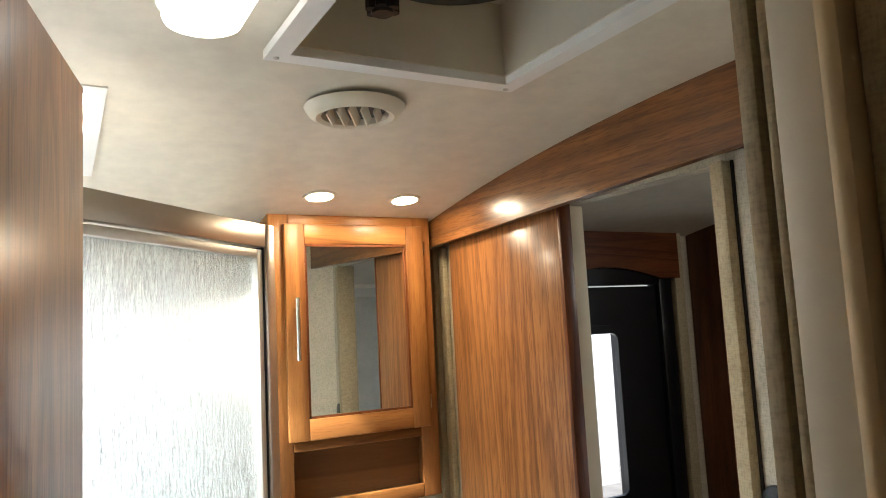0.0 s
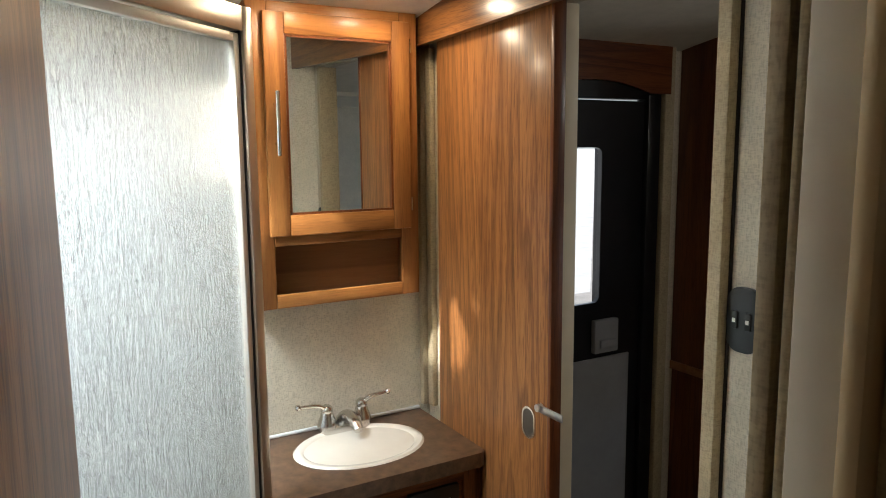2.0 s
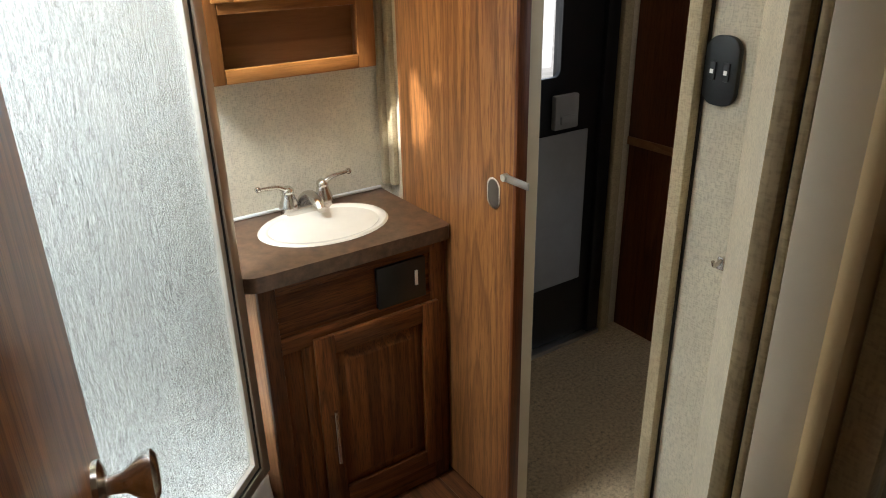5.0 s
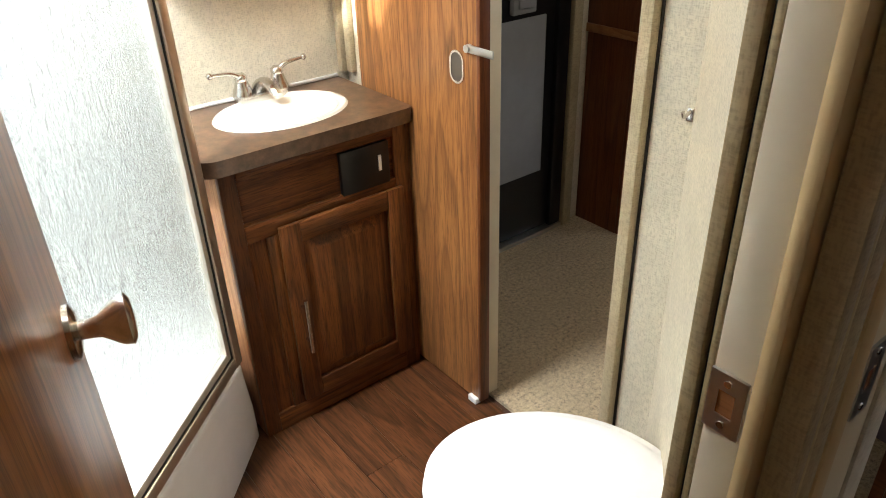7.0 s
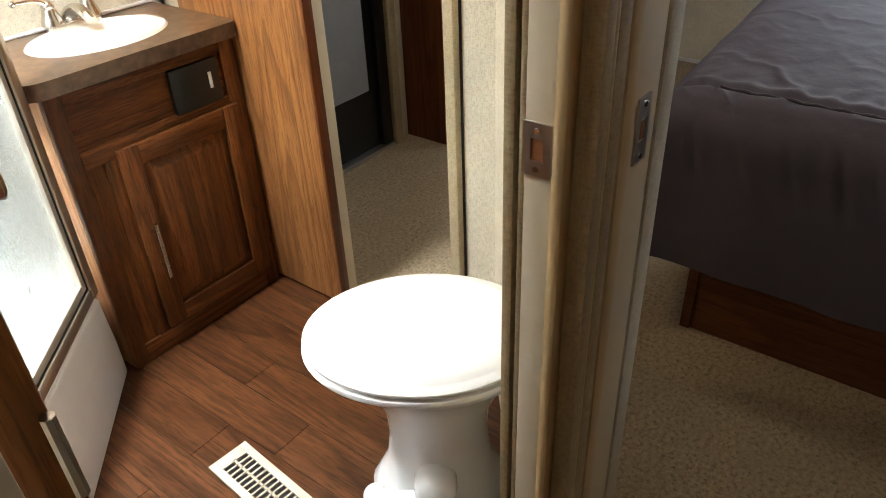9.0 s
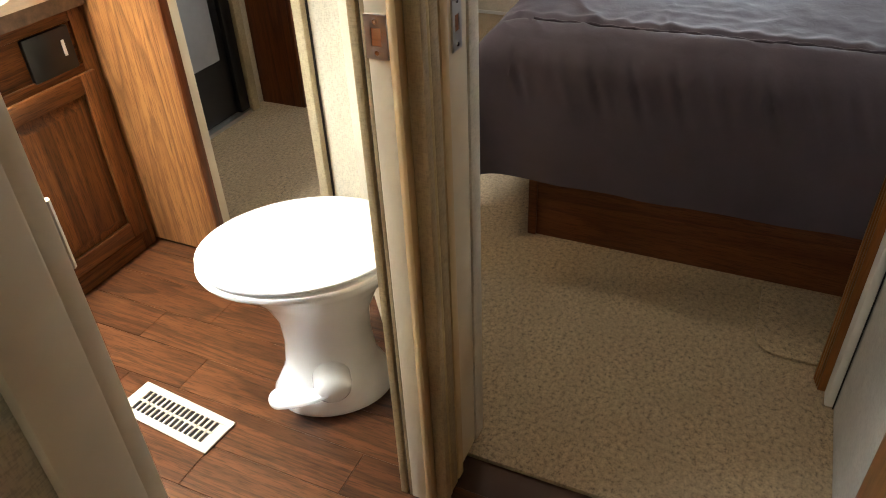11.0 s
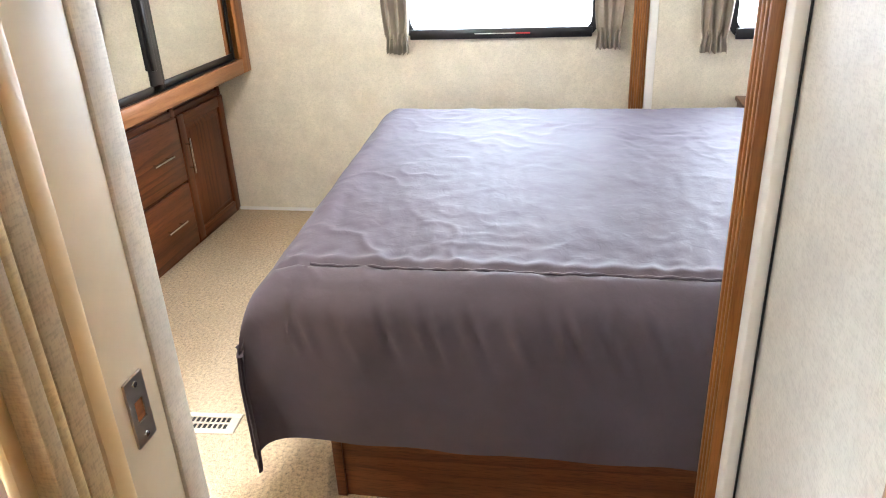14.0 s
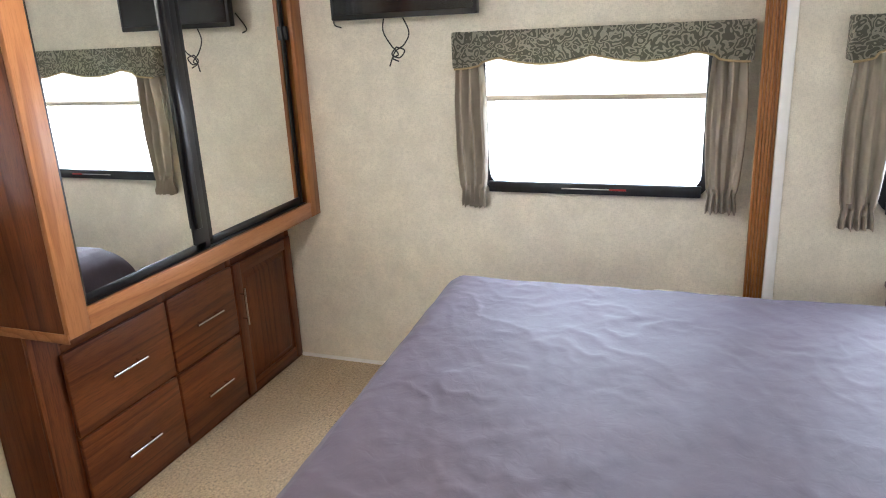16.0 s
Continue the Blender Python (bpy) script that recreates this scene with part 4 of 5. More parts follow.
def roof_vent():
    v = thing("roof_vent", (0.3955, 0.8445, 2.066), "white roof vent hatch frame with a dark fan and crank knob", "roof vent")
    w, h = 0.355, 0.355
    fr = ring_plate([(-w / 2 - 0.03, -h / 2 - 0.03), (w / 2 + 0.03, -h / 2 - 0.03), (w / 2 + 0.03, h / 2 + 0.03), (-w / 2 - 0.03, h / 2 + 0.03)], [(-w / 2, -h / 2), (w / 2, -h / 2), (w / 2, h / 2), (-w / 2, h / 2)], -0.014, -0.001)
    part("flange", fr, WHITE, v)
    well = joined(box(-w / 2, w / 2, h / 2 - 0.004, h / 2, -0.001, 0.12), box(-w / 2, w / 2, -h / 2, -h / 2 + 0.004, -0.001, 0.12), box(w / 2 - 0.004, w / 2, -h / 2, h / 2, -0.001, 0.12), box(-w / 2, -w / 2 + 0.004, -h / 2, h / 2, -0.001, 0.12), box(-w / 2, w / 2, -h / 2, h / 2, 0.118, 0.122))
    part("well", well, CREAM, v)
    part("fan_ring", moved(ring_plate([(0.125 * math.cos(radians(a)), 0.125 * math.sin(radians(a))) for a in range(0, 360, 10)], [(0.108 * math.cos(radians(a)), 0.108 * math.sin(radians(a))) for a in range(0, 360, 10)], 0.07, 0.115), Matrix.Identity(4)), BLACK, v)
    for k in range(5):
        blade = moved(box(0.02, 0.105, -0.025, 0.025, -0.002, 0.002), pose(0, 0, 0.095, 25, 0, 72 * k))
        part("blade", blade, BLACK, v)
    knob = joined(lathe([(0.0, 0.0), (0.014, 0.0), (0.017, 0.01), (0.017, 0.03), (0.0, 0.035)], 12), *[moved(lathe([(0.0, 0.0), (0.008, 0.0), (0.008, 0.02), (0.0, 0.02)], 8), Matrix.Translation((0.016 * math.cos(radians(a)), 0.016 * math.sin(radians(a)), 0.004))) for a in range(0, 360, 60)])
    part("crank_knob", moved(knob, Matrix.Translation((-0.09, 0.06, 0.01))), BLACK, v, "black crank knob")
    for x, y in ((-0.193, 0.194), (0.19, 0.196), (0.19, -0.19)):
        part("screw", moved(lathe([(0.0, -0.016), (0.004, -0.015), (0.005, -0.012)], 10), Matrix.Translation((x, y, -0.001))), STEEL, v)


roof_vent()


def air_vent():
    v = thing("ceiling_air_vent", (0.390, 1.215, crown(1.215) - 0.003), "round cream ceiling air vent with turned louvres", "air vent", "", -29)
    v.scale = (1.16, 1.16, 1.0)
    part("rim", lathe([(0.046, -0.004), (0.050, -0.016), (0.058, -0.020), (0.068, -0.014), (0.074, -0.004), (0.075, -0.0005), (0.046, -0.0005)], 40), CREAM, v)
    part("throat", lathe([(0.0, -0.0012), (0.047, -0.001), (0.047, -0.006)], 32), BLACK, v, "dark duct throat")
    for k, x in enumerate((-0.034, -0.017, 0.0, 0.017, 0.034)):
        half = math.sqrt(0.046 ** 2 - x * x) - 0.002
        part("louvre", moved(box(-0.0012, 0.0012, -half, half, -0.010, 0.010), pose(x, 0, -0.012, 0, 24, 0)), CREAM, v)


air_vent()


def puck_light(at):
    p = thing("puck_light", at, "small round recessed ceiling light, switched on", "light", "bath ceiling lights")
    lean = pose(0, 0, 0, -8.4, 0, 0)
    part("rim", moved(lathe([(0.031, -0.0008), (0.034, -0.0018), (0.040, -0.0012), (0.042, 0.004), (0.031, 0.004)], 28), lean), CREAM, p)
    part("lens", moved(lathe([(0.0, -0.007), (0.015, -0.0064), (0.026, -0.0035), (0.033, -0.0012)], 24), lean), glow("puck_glow", (1.0, 0.78, 0.5), 25.0), p, "glowing warm lens")
    area("puck_beam", (at[0], at[1], at[2] - 0.012), (at[0], at[1], 0), 0.05, 0.05, 0.9, WARM)


puck_light((0.505, 1.735, crown(1.735) - 0.003))
puck_light((0.733, 1.735, crown(1.735) - 0.003))


def ceiling_lamp(at, label, turn=0.0):
    c = thing("ceiling_light", at, label, "light", "ceiling lights", turn)
    part("base", prism(rounded(0.105, 0.26, 0.05), -0.012, -0.001, 0.004), WHITE, c)
    lens = prism(rounded(0.092, 0.245, 0.044), -0.034, -0.012, 0.010)
    part("diffuser", lens, LAMP_GLOW, c, "glowing ribbed diffuser")


LAMP_GLOW = glow("lamp_glow", (1.0, 0.95, 0.86), 2.6)
ceiling_lamp((0.084, 0.850, crown(0.98)), "rounded white ceiling light, switched on")
ceiling_lamp((1.9, 0.8, crown(0.8)), "rounded white bedroom ceiling light, switched on", 90)
bulb("bedroom_bulb", (1.9, 0.8, crown(0.8) - 0.08), 2.0, (1.0, 0.93, 0.82), 0.06)


def wall_switch():
    s = thing("switch_plate", (PW - 0.001, 0.882, 1.332), "black rounded switch plate with two white rockers on beige wallpaper", "switch")
    part("plate", moved(moved(prism(rounded(0.063, 0.112, 0.024), -0.012, 0.0, 0.003), FACE_X), Matrix.Identity(4)), BLACK, s)
    for y in (-0.013, 0.013):
        part("rocker", box(-0.016, -0.011, y - 0.006, y + 0.006, -0.015, 0.015, 0.002), BLACK, s)
        part("mark", box(-0.0168, -0.0155, y - 0.003, y + 0.003, -0.004, 0.003), WHITE, s, "small white mark")
    h = thing("wall_hook", (PW - 0.001, 0.835, 1.005), "small nickel wall hook on beige wallpaper", "hook")
    part("plate", joined(box(-0.004, 0.0, -0.007, 0.007, -0.012, 0.012, 0.001)), NICKEL, h)
    part("prong", tube(curve_points([(-0.003, 0, 0.006), (-0.02, 0, 0.0), (-0.026, 0, 0.010)]), 0.0035, 8), NICKEL, h)


wall_switch()

# ---- bedroom ----


def bed():
    b = thing("bed_base", (2.29, -0.45, 0.0), "reddish brown wooden platform bed base", "bed base")
    o = Matrix.Translation((-2.29, 0.45, 0))
    part("side_board", moved(box(1.417, 1.437, -1.55, 0.482, 0.0, 0.34, 0.002), o), BED_WOOD, b)
    part("side_board", moved(box(3.06, 3.08, -1.55, 0.482, 0.0, 0.34, 0.002), o), BED_WOOD, b)
    part("foot_board", moved(box(1.439, 3.058, 0.462, 0.481, 0.0, 0.34, 0.002), o), BED_WOOD, b)
    part("corner_strip", moved(box(1.409, 1.4165, 0.458, 0.486, 0.0, 0.34, 0.002), o), BED_WOOD, b)
    part("deck", moved(box(1.438, 3.059, -1.55, 0.461, 0.32, 0.339), o), BED_WOOD, b)
    m = thing("mattress", (2.29, -0.45, 0.341), "thick mattress hidden under a bedspread", "mattress")
    part("pad", moved(box(1.45, 3.08, -1.56, 0.55, 0.341, 0.645, 0.05, 4), Matrix.Translation((-2.29, 0.45, -0.341))), LINING, m)

    # bedspread: a draped sheet over the mattress with hanging sides
    X0, X1, Y0, Y1, ZT = 1.395, 3.14, -1.58, 0.635, 0.675
    R = 0.11
    bm = bmesh.new()
    nu, nv = 250, 320
    drop = 0.40
    lu, lv = (X1 - X0) + 2 * drop, (Y1 - Y0) + drop

    def drape(s, lo, hi):
        """Fold one direction: distance along cloth -> (position, fall)."""
        if s < lo:
            d = lo - s
            if d < R * 1.571:
                a = d / R
                return lo + R - R * math.sin(a) - R, R * (1 - math.cos(a))
            return lo - R, R + d - R * 1.571
        if s > hi:
            d = s - hi
            if d < R * 1.571:
                a = d / R
                return hi + R * math.sin(a), R * (1 - math.cos(a))
            return hi + R, R + d - R * 1.571
        return s, 0.0

    rows = []
    for j in range(nv + 1):
        row = []
        sv = Y0 + lv * j / nv
        for i in range(nu + 1):
            su = X0 - drop + lu * i / nu
            x, fx = drape(su, X0 + R, X1 - R)
            y, fy = drape(sv, -9.0, Y1 - R)
            if fx > 0 and fy > 0:
                # the corner gathers into a hanging point
                f = math.hypot(fx, fy)
                side = -1 if su < X0 + R else 1
                k = min(1.0, max(0.0, min(fx, fy) / 0.12))
                x += side * 0.085 * k * min(1.0, f / 0.4)
                y += (0.02 - 0.05 * min(1.0, f / 0.4)) * k
                z = ZT - min(f, 0.50)
            else:
                f = max(fx, fy)
                z = ZT - f
            # quilting swell, wrinkles and hanging folds
            wob = noise.fractal((x * 3.0, y * 3.0, 0.3), 1.0, 2.0, 4)
            rip = noise.fractal((x * 5 + 2.5 * y + 1.5 * wob, y * 11, 1.7), 0.9, 2.0, 3) * 0.003 + (1 - abs(noise.noise((x * 2.2 + 1.3 * y, y * 6 - 3.2 * x + wob, 4.1)))) ** 6 * 0.007 * max(0.0, noise.noise((x * 1.7, y * 1.7, 6.0)) + 0.35) + (1 - abs(noise.noise((x * 7 - 2.5 * y + 2 * wob, y * 2.4 + 1.1 * x, 8.3)))) ** 5 * 0.0045 * max(0.0, noise.noise((x * 2.1, y * 2.1, 2.0)) + 0.2)
            if f < 0.02:
                z += 0.004 * wob + rip + 0.012 * math.sin(max(0.0, min(1.0, (x - X0) / (X1 - X0))) * math.pi)
                off = x - X0 - 0.122
                z += 0.003 * math.exp(-((off - 0.045) / 0.045) ** 2) * math.sin(74 * y + 20 * off + 3 * noise.noise((y * 5, 1.0, 7.0))) - 0.007 * math.exp(-(off / 0.010) ** 2) + 0.005 * math.exp(-((off - 0.03) / 0.018) ** 2)
            else:
                hang = min(1.0, f / 0.25)
                run = y if fx >= fy else x
                near = (1.0 if fx >= fy and su < 2.0 else 0.25) * (0.0 if fx > 0 and fy > 0 else 1.0)
                gather = math.exp(-((f - 0.12) / 0.07) ** 2) * (0.35 + max(0.0, noise.noise((run * 4, 2.0, 5.0)) + 0.3))
                lean_run = run + 0.35 * f
                side_wave = near * 0.0075 * gather * (math.sin(112 * lean_run + 2.2 * noise.noise((run * 9, 4, 2))) + 0.5 * math.sin(171 * lean_run))
                side_wave += 0.004 * hang * math.sin(23 * (y if fx >= fy else x) + 3 * noise.noise((x * 2, y * 2, 9)))
                side_wave += 0.006 * hang * noise.noise((x * 4, y * 4, z * 3)) + 0.0025 * noise.noise((x * 13, y * 13, z * 6))
                share = fx / (fx + fy)
                x += (side_wave + 0.03 * hang) * share * (-1 if su < X0 + R else 1)
                y += (side_wave + 0.03 * hang) * (1 - share)
            y += max(0.0, min(1.0, (y + 0.2) / 0.8)) * (0.03 + 0.075 * max(0.0, min(1.0, (x - X0) / (X1 - X0))))
            z += 0.032 * max(0.0, min(1.0, (x - X0 - 0.12) / (X1 - X0 - 0.2)))
            row.append(bm.verts.new((x, y, max(z, 0.17))))
        rows.append(row)
    for a, c in zip(rows, rows[1:]):
        for i in range(nu):
            bm.faces.new((a[i], a[i + 1], c[i + 1], c[i]))
    thicken(bm, rows, 0.010)
    s = thing("bedspread", (2.29, -0.45, 0.66), "rumpled dark grey-mauve bedspread draped over the bed", "bedspread")
    part("cover", moved(bm, Matrix.Translation((-2.29, 0.45, -0.66))), BEDSPREAD, s)
    seam = []
    for k in range(140):
        y = -1.57 + (2.09) * k / 139
        seam.append((X0 + 0.118 + 0.005 * noise.noise((y * 6, 0, 0)), y, ZT + 0.002 + 0.003 * noise.noise((y * 9, 3, 0)) + 0.002 * math.sin(112 * y)))
    part("seam", moved(tube(seam, 0.004, 6), Matrix.Translation((-2.29, 0.45, -0.66))), BEDSPREAD, s, "gathered seam along the edge")


bed()


def wardrobe():
    x0, x1, yf, zb, zt = 2.010, 3.556, 1.555, 0.795, 1.985
    yb = YE - 0.004
    w = thing("wardrobe_cabinet", (2.78, 1.77, zb), "oak framed wall wardrobe with two sliding mirror doors in black frames", "wardrobe")
    o = Matrix.Translation((-2.78, -1.77, -zb))
    t = 0.018
    part("side_panel", moved(box(x0, x0 + t, yf + 0.02, yb, zb, zt, 0.001), o), CHERRY, w, "dark cherry end panel")
    part("side_panel", moved(box(x1 - t, x1, yf + 0.02, yb, zb, zt, 0.001), o), OAK, w)
    part("bottom_panel", moved(box(x0 + t, x1 - t, yf + 0.02, yb, zb, zb + t), o), OAK, w)
    part("edge_moulding", moved(box(x0 - 0.006, x0 - 0.0005, yf, yb, zb - 0.012, zb + 0.02, 0.002), o), MIRROR_OAK, w)
    fw = 0.085
    part("frame_stile", moved(box(x0, x0 + fw, yf, yf + 0.02, zb, zt, 0.003), o), MIRROR_OAK_Z, w)
    part("frame_stile", moved(box(x1 - fw, x1, yf, yf + 0.02, zb, zt, 0.003), o), MIRROR_OAK_Z, w)
    part("frame_rail", moved(box(x0 + fw, x1 - fw, yf, yf + 0.02, zb, zb + 0.072, 0.003), o), MIRROR_OAK, w)
    part("frame_rail", moved(box(x0 + fw, x1 - fw, yf, yf + 0.02, zt - 0.06, zt, 0.003), o), MIRROR_OAK, w)
    a0, a1, c0, c1 = x0 + fw + 0.002, x1 - fw - 0.002, zb + 0.074, zt - 0.062
    mid = 2.69
    for lo, hi, y in ((a0, mid + 0.050, yf + 0.024), (mid + 0.046, a1, yf + 0.040)):
        d = part("sliding_door", moved(joined(box(lo, lo + (0.045 if lo > 2.5 else 0.026), y, y + 0.014, c0, c1, 0.003), box(hi - (0.026 if lo > 2.5 else 0.088), hi, y, y + 0.014, c0, c1, 0.003), box(lo + 0.022, hi - 0.022, y, y + 0.014, c0, c0 + 0.032, 0.003), box(lo + 0.022, hi - 0.022, y, y + 0.014, c1 - 0.022, c1, 0.003)), o), BLACK, w, "black metal sliding door frame")
        part("mirror", moved(box(lo + 0.020, hi - 0.020, y + 0.005, y + 0.009, c0 + 0.02, c1 - 0.02), o), MIRROR, d, "large plain mirror")
    part("finger_grip", moved(box(mid - 0.026, mid + 0.002, yf + 0.008, yf + 0.0235, 0.96, 1.9, 0.004), o), BLACK, w, "long black door grip")
    part("door_catch", moved(box(a1 - 0.02, a1 - 0.001, yf + 0.022, yf + 0.038, 1.62, 1.68, 0.004), o), BLACK, w)
    part("track", moved(box(a0, a1, yf + 0.0225, yf + 0.055, c0 - 0.002, c0 - 0.0005), o), BLACK, w)


wardrobe()


def dresser():
    x0, x1, yf, zt = 2.018, 3.556, 1.775, 0.792
    d = thing("dresser_cabinet", (2.83, 1.88, 0.0), "dark cherry dresser with four drawers under the mirrored wardrobe", "dresser")
    o = Matrix.Translation((-2.83, -1.88, 0))
    pieces("side_panel", [box(x0, x0 + 0.018, yf, YE - 0.004, 0, zt), box(x1 - 0.018, x1, yf, YE - 0.004, 0, zt)], CHERRY, d, o)
    part("bottom_panel", moved(box(x0 + 0.018, x1 - 0.018, yf + 0.004, YE - 0.004, 0.03, 0.05), o), CHERRY, d)
    part("back_panel", moved(box(x0 + 0.018, x1 - 0.018, YE - 0.012, YE - 0.004, 0.05, zt), o), CHERRY, d)
    st = [(x0, 2.135), (2.60, 2.64), (3.03, 3.07), (x1 - 0.035, x1)]
    pieces("stile", [box(a, b, yf - 0.018, yf, 0.0, zt, 0.002) for a, b in st], CHERRY, d, o)
    bays = [(2.135, 2.60), (2.64, 3.03), (3.07, x1 - 0.035)]
    pieces("rail", [box(a, b, yf - 0.018, yf, c, e, 0.002) for a, b in bays for c, e in ((0.0, 0.04), (0.665, 0.70))], CHERRY_X, d, o)
    pieces("rail", [box(a, b, yf - 0.018, yf, 0.34, 0.37, 0.002) for a, b in bays[:2]], CHERRY_X, d, o)
    pieces("top_panel", [box(a, b, yf - 0.006, yf, 0.70, zt) for a, b in bays], CHERRY_X, d, o)
    for a, b in bays[:2]:
        for c, e in ((0.025, 0.345), (0.358, 0.672)):
            f = part("drawer", moved(box(a - 0.014, b + 0.014, yf - 0.037, yf - 0.0185, c, e, 0.005), o), CHERRY_X, d)
            h = pull(f, (a + b) / 2 - 0.085, (a + b) / 2 + 0.085, (c + e) / 2, yf - 0.037, "x")
            h.matrix_basis = o
    a, b = bays[2]
    f = framed_door(d, a - 0.014, b + 0.014, 0.025, 0.672, yf - 0.0185, 0.055, CHERRY, CHERRY_X, CHERRY)
    f.matrix_basis = o
    pull(f, 0.38, 0.56, a + 0.012, yf - 0.0375)


dresser()


def window(name, at, w, h, turn, label, radius=0.075):
    """A black framed window with round corners; local x across, z up, y into the wall."""
    n = thing(name, at, label, "window", "", turn, "structure")
    flip = pose(0, 0, 0, 90, 0, 0)
    part("window_frame", moved(ring_plate(rounded(w, h, radius), rounded(w - 0.064, h - 0.07, radius - 0.018), -0.05, 0.016), flip), BLACK, n, "black metal window frame")
    pane = part("pane", moved(prism(rounded(w - 0.052, h - 0.052, radius - 0.018), -0.034, -0.030), flip), GLASS, n, "clear glass pane")
    pane.visible_shadow = False
    part("inner_bead", moved(ring_plate(rounded(w - 0.062, h - 0.082, radius - 0.018), rounded(w - 0.068, h - 0.088, radius - 0.021), -0.002, 0.002), pose(0, -0.018, 0.008, 90, 0, 0)), WHITE, n, "thin white screen bead")
    part("latch_bar", joined(box(-0.12, 0.08, -0.036, -0.0305, -h / 2 + 0.024, -h / 2 + 0.029, 0.002)), STEEL, n, "thin metal latch bar")
    part("latch_tip", box(0.081, 0.15, -0.037, -0.0305, -h / 2 + 0.022, -h / 2 + 0.030, 0.002), RED, n, "small red latch tip")
    part("inner_sill", box(-w / 2 + 0.03, w / 2 - 0.03, -0.034, -0.0165, -h / 2 + 0.002, -h / 2 + 0.050, 0.004), BLACK, n)
    return n


def lettering(words, m, size, material, parent):
    cu = bpy.data.curves.new("lettering", "FONT")
    cu.body, cu.size, cu.extrude, cu.align_x = words, size, 0.0004, "CENTER"
    tmp = bpy.data.objects.new("lettering", cu)
    me = bpy.data.meshes.new_from_object(tmp)
    bpy.data.objects.remove(tmp)
    me.materials.append(material)
    ob = new("lettering", me)
    ob.parent, ob.matrix_basis = parent, m
    return ob


RED = plain("red_plastic", (0.45, 0.02, 0.02), 0.4)


def shade_mat():
    m, n, l, b = nodes_of("shade_white_cloth")
    b.inputs["Base Color"].default_value = (0.85, 0.84, 0.80, 1)
    b.inputs["Roughness"].default_value = 0.9
    tr, mx = n.new("ShaderNodeBsdfTranslucent"), n.new("ShaderNodeMixShader")
    tr.inputs["Color"].default_value = (0.9, 0.88, 0.82, 1)
    mx.inputs[0].default_value = 0.6
    l.new(b.outputs[0], mx.inputs[1])
    l.new(tr.outputs[0], mx.inputs[2])
    l.new(mx.outputs[0], n["Material Output"].inputs["Surface"])
    return m


SHADE = shade_mat()
rear_window = window("window_rear", (REAR - 0.001, 0.235, 1.2525), 0.945, 0.635, -90, "black framed rear bedroom window with a half-raised shade")
lettering("EXIT", pose(-0.01, 0.020, -0.252, 90, 0, 0), 0.045, plain("grey_print", (0.14, 0.13, 0.12), 0.6), rear_window)
window("window_slide", (3.399, -1.045, 1.2525), 0.50, 0.635, -90, "black framed slide window")


def shade(x, y0, y1, z0, z1, label):
    s = thing("pleated_blind", (x, (y0 + y1) / 2, z0), label, "blind", "pleated window blinds")
    bm = bmesh.new()
    n = 22
    pts = [(0.006 * (k % 2), (z1 - z0) * k / n) for k in range(n + 1)]
    for (xa, za), (xb, zb) in zip(pts, pts[1:]):
        hw = (y1 - y0) / 2
        bm.faces.new([bm.verts.new(p) for p in ((xa, -hw, za), (xa, hw, za), (xb, hw, zb), (xb, -hw, zb))])
    bmesh.ops.remove_doubles(bm, verts=bm.verts, dist=1e-5)
    bmesh.ops.solidify(bm, geom=bm.faces[:], thickness=0.001)
    part("pleats", bm, SHADE, s)
    part("bottom_rail", box(-0.006, 0.012, -(y1 - y0) / 2, (y1 - y0) / 2, -0.022, 0.0, 0.003), ALMOND, s, "beige bottom rail")


shade(3.52, -0.205, 0.675, 1.355, 1.54, "white pleated blind half raised over the rear window")
# Unseen blind, added behind the fill lamp so no sun enters here.
shade(-3.178, -0.049, 1.249, 0.994, 1.718, "unseen white blind added to keep sun out of the living end")


def curtain(at, width, height, turn, seed):
    c = thing("curtain", at, "short gathered taupe curtain beside a window", "curtain", "bedroom curtains", turn)
    bm = bmesh.new()
    nu, nv = 60, 26
    rows = []
    for j in range(nv + 1):
        q = j / nv
        z = height * (1 - q)
        row = []
        for i in range(nu + 1):
            u = i / nu
            pinch = (0.86 + 0.22 * math.sin(math.pi * min(1.0, q / 0.85)) ** 0.8) if q < 0.86 else 0.84 - 0.12 * math.exp(-((q - 0.90) / 0.025) ** 2)
            x = (u - 0.5) * width * pinch
            depth = 0.018 + 0.007 * math.sin(3 * q + seed) if q < 0.86 else 0.011 + 0.006 * (q > 0.93)
            y = depth * math.sin(u * 2 * math.pi * (3 if q < 0.86 else 5) + 1.6 * noise.noise((u * 3, q * 2, seed))) + 0.006 * noise.noise((u * 14, q * 5, seed + 3))
            row.append(bm.verts.new((x, y * (1.3 if q > 0.93 else 1.0), z + 0.004 * math.sin(u * 40 + seed) * (q > 0.97))))
        rows.append(row)
    for a, b in zip(rows, rows[1:]):
        for i in range(nu):
            bm.faces.new((a[i], a[i + 1], b[i + 1], b[i]))
    thicken(bm, rows, 0.003)
    part("cloth", bm, CURTAIN, c)
    return c


curtain((3.50, 0.737, 0.875), 0.135, 0.63, 90, 1.0)
curtain((3.50, -0.285, 0.885), 0.135, 0.63, 90, 2.6)
curtain((3.345, -0.735, 0.885), 0.135, 0.63, 90, 4.2)


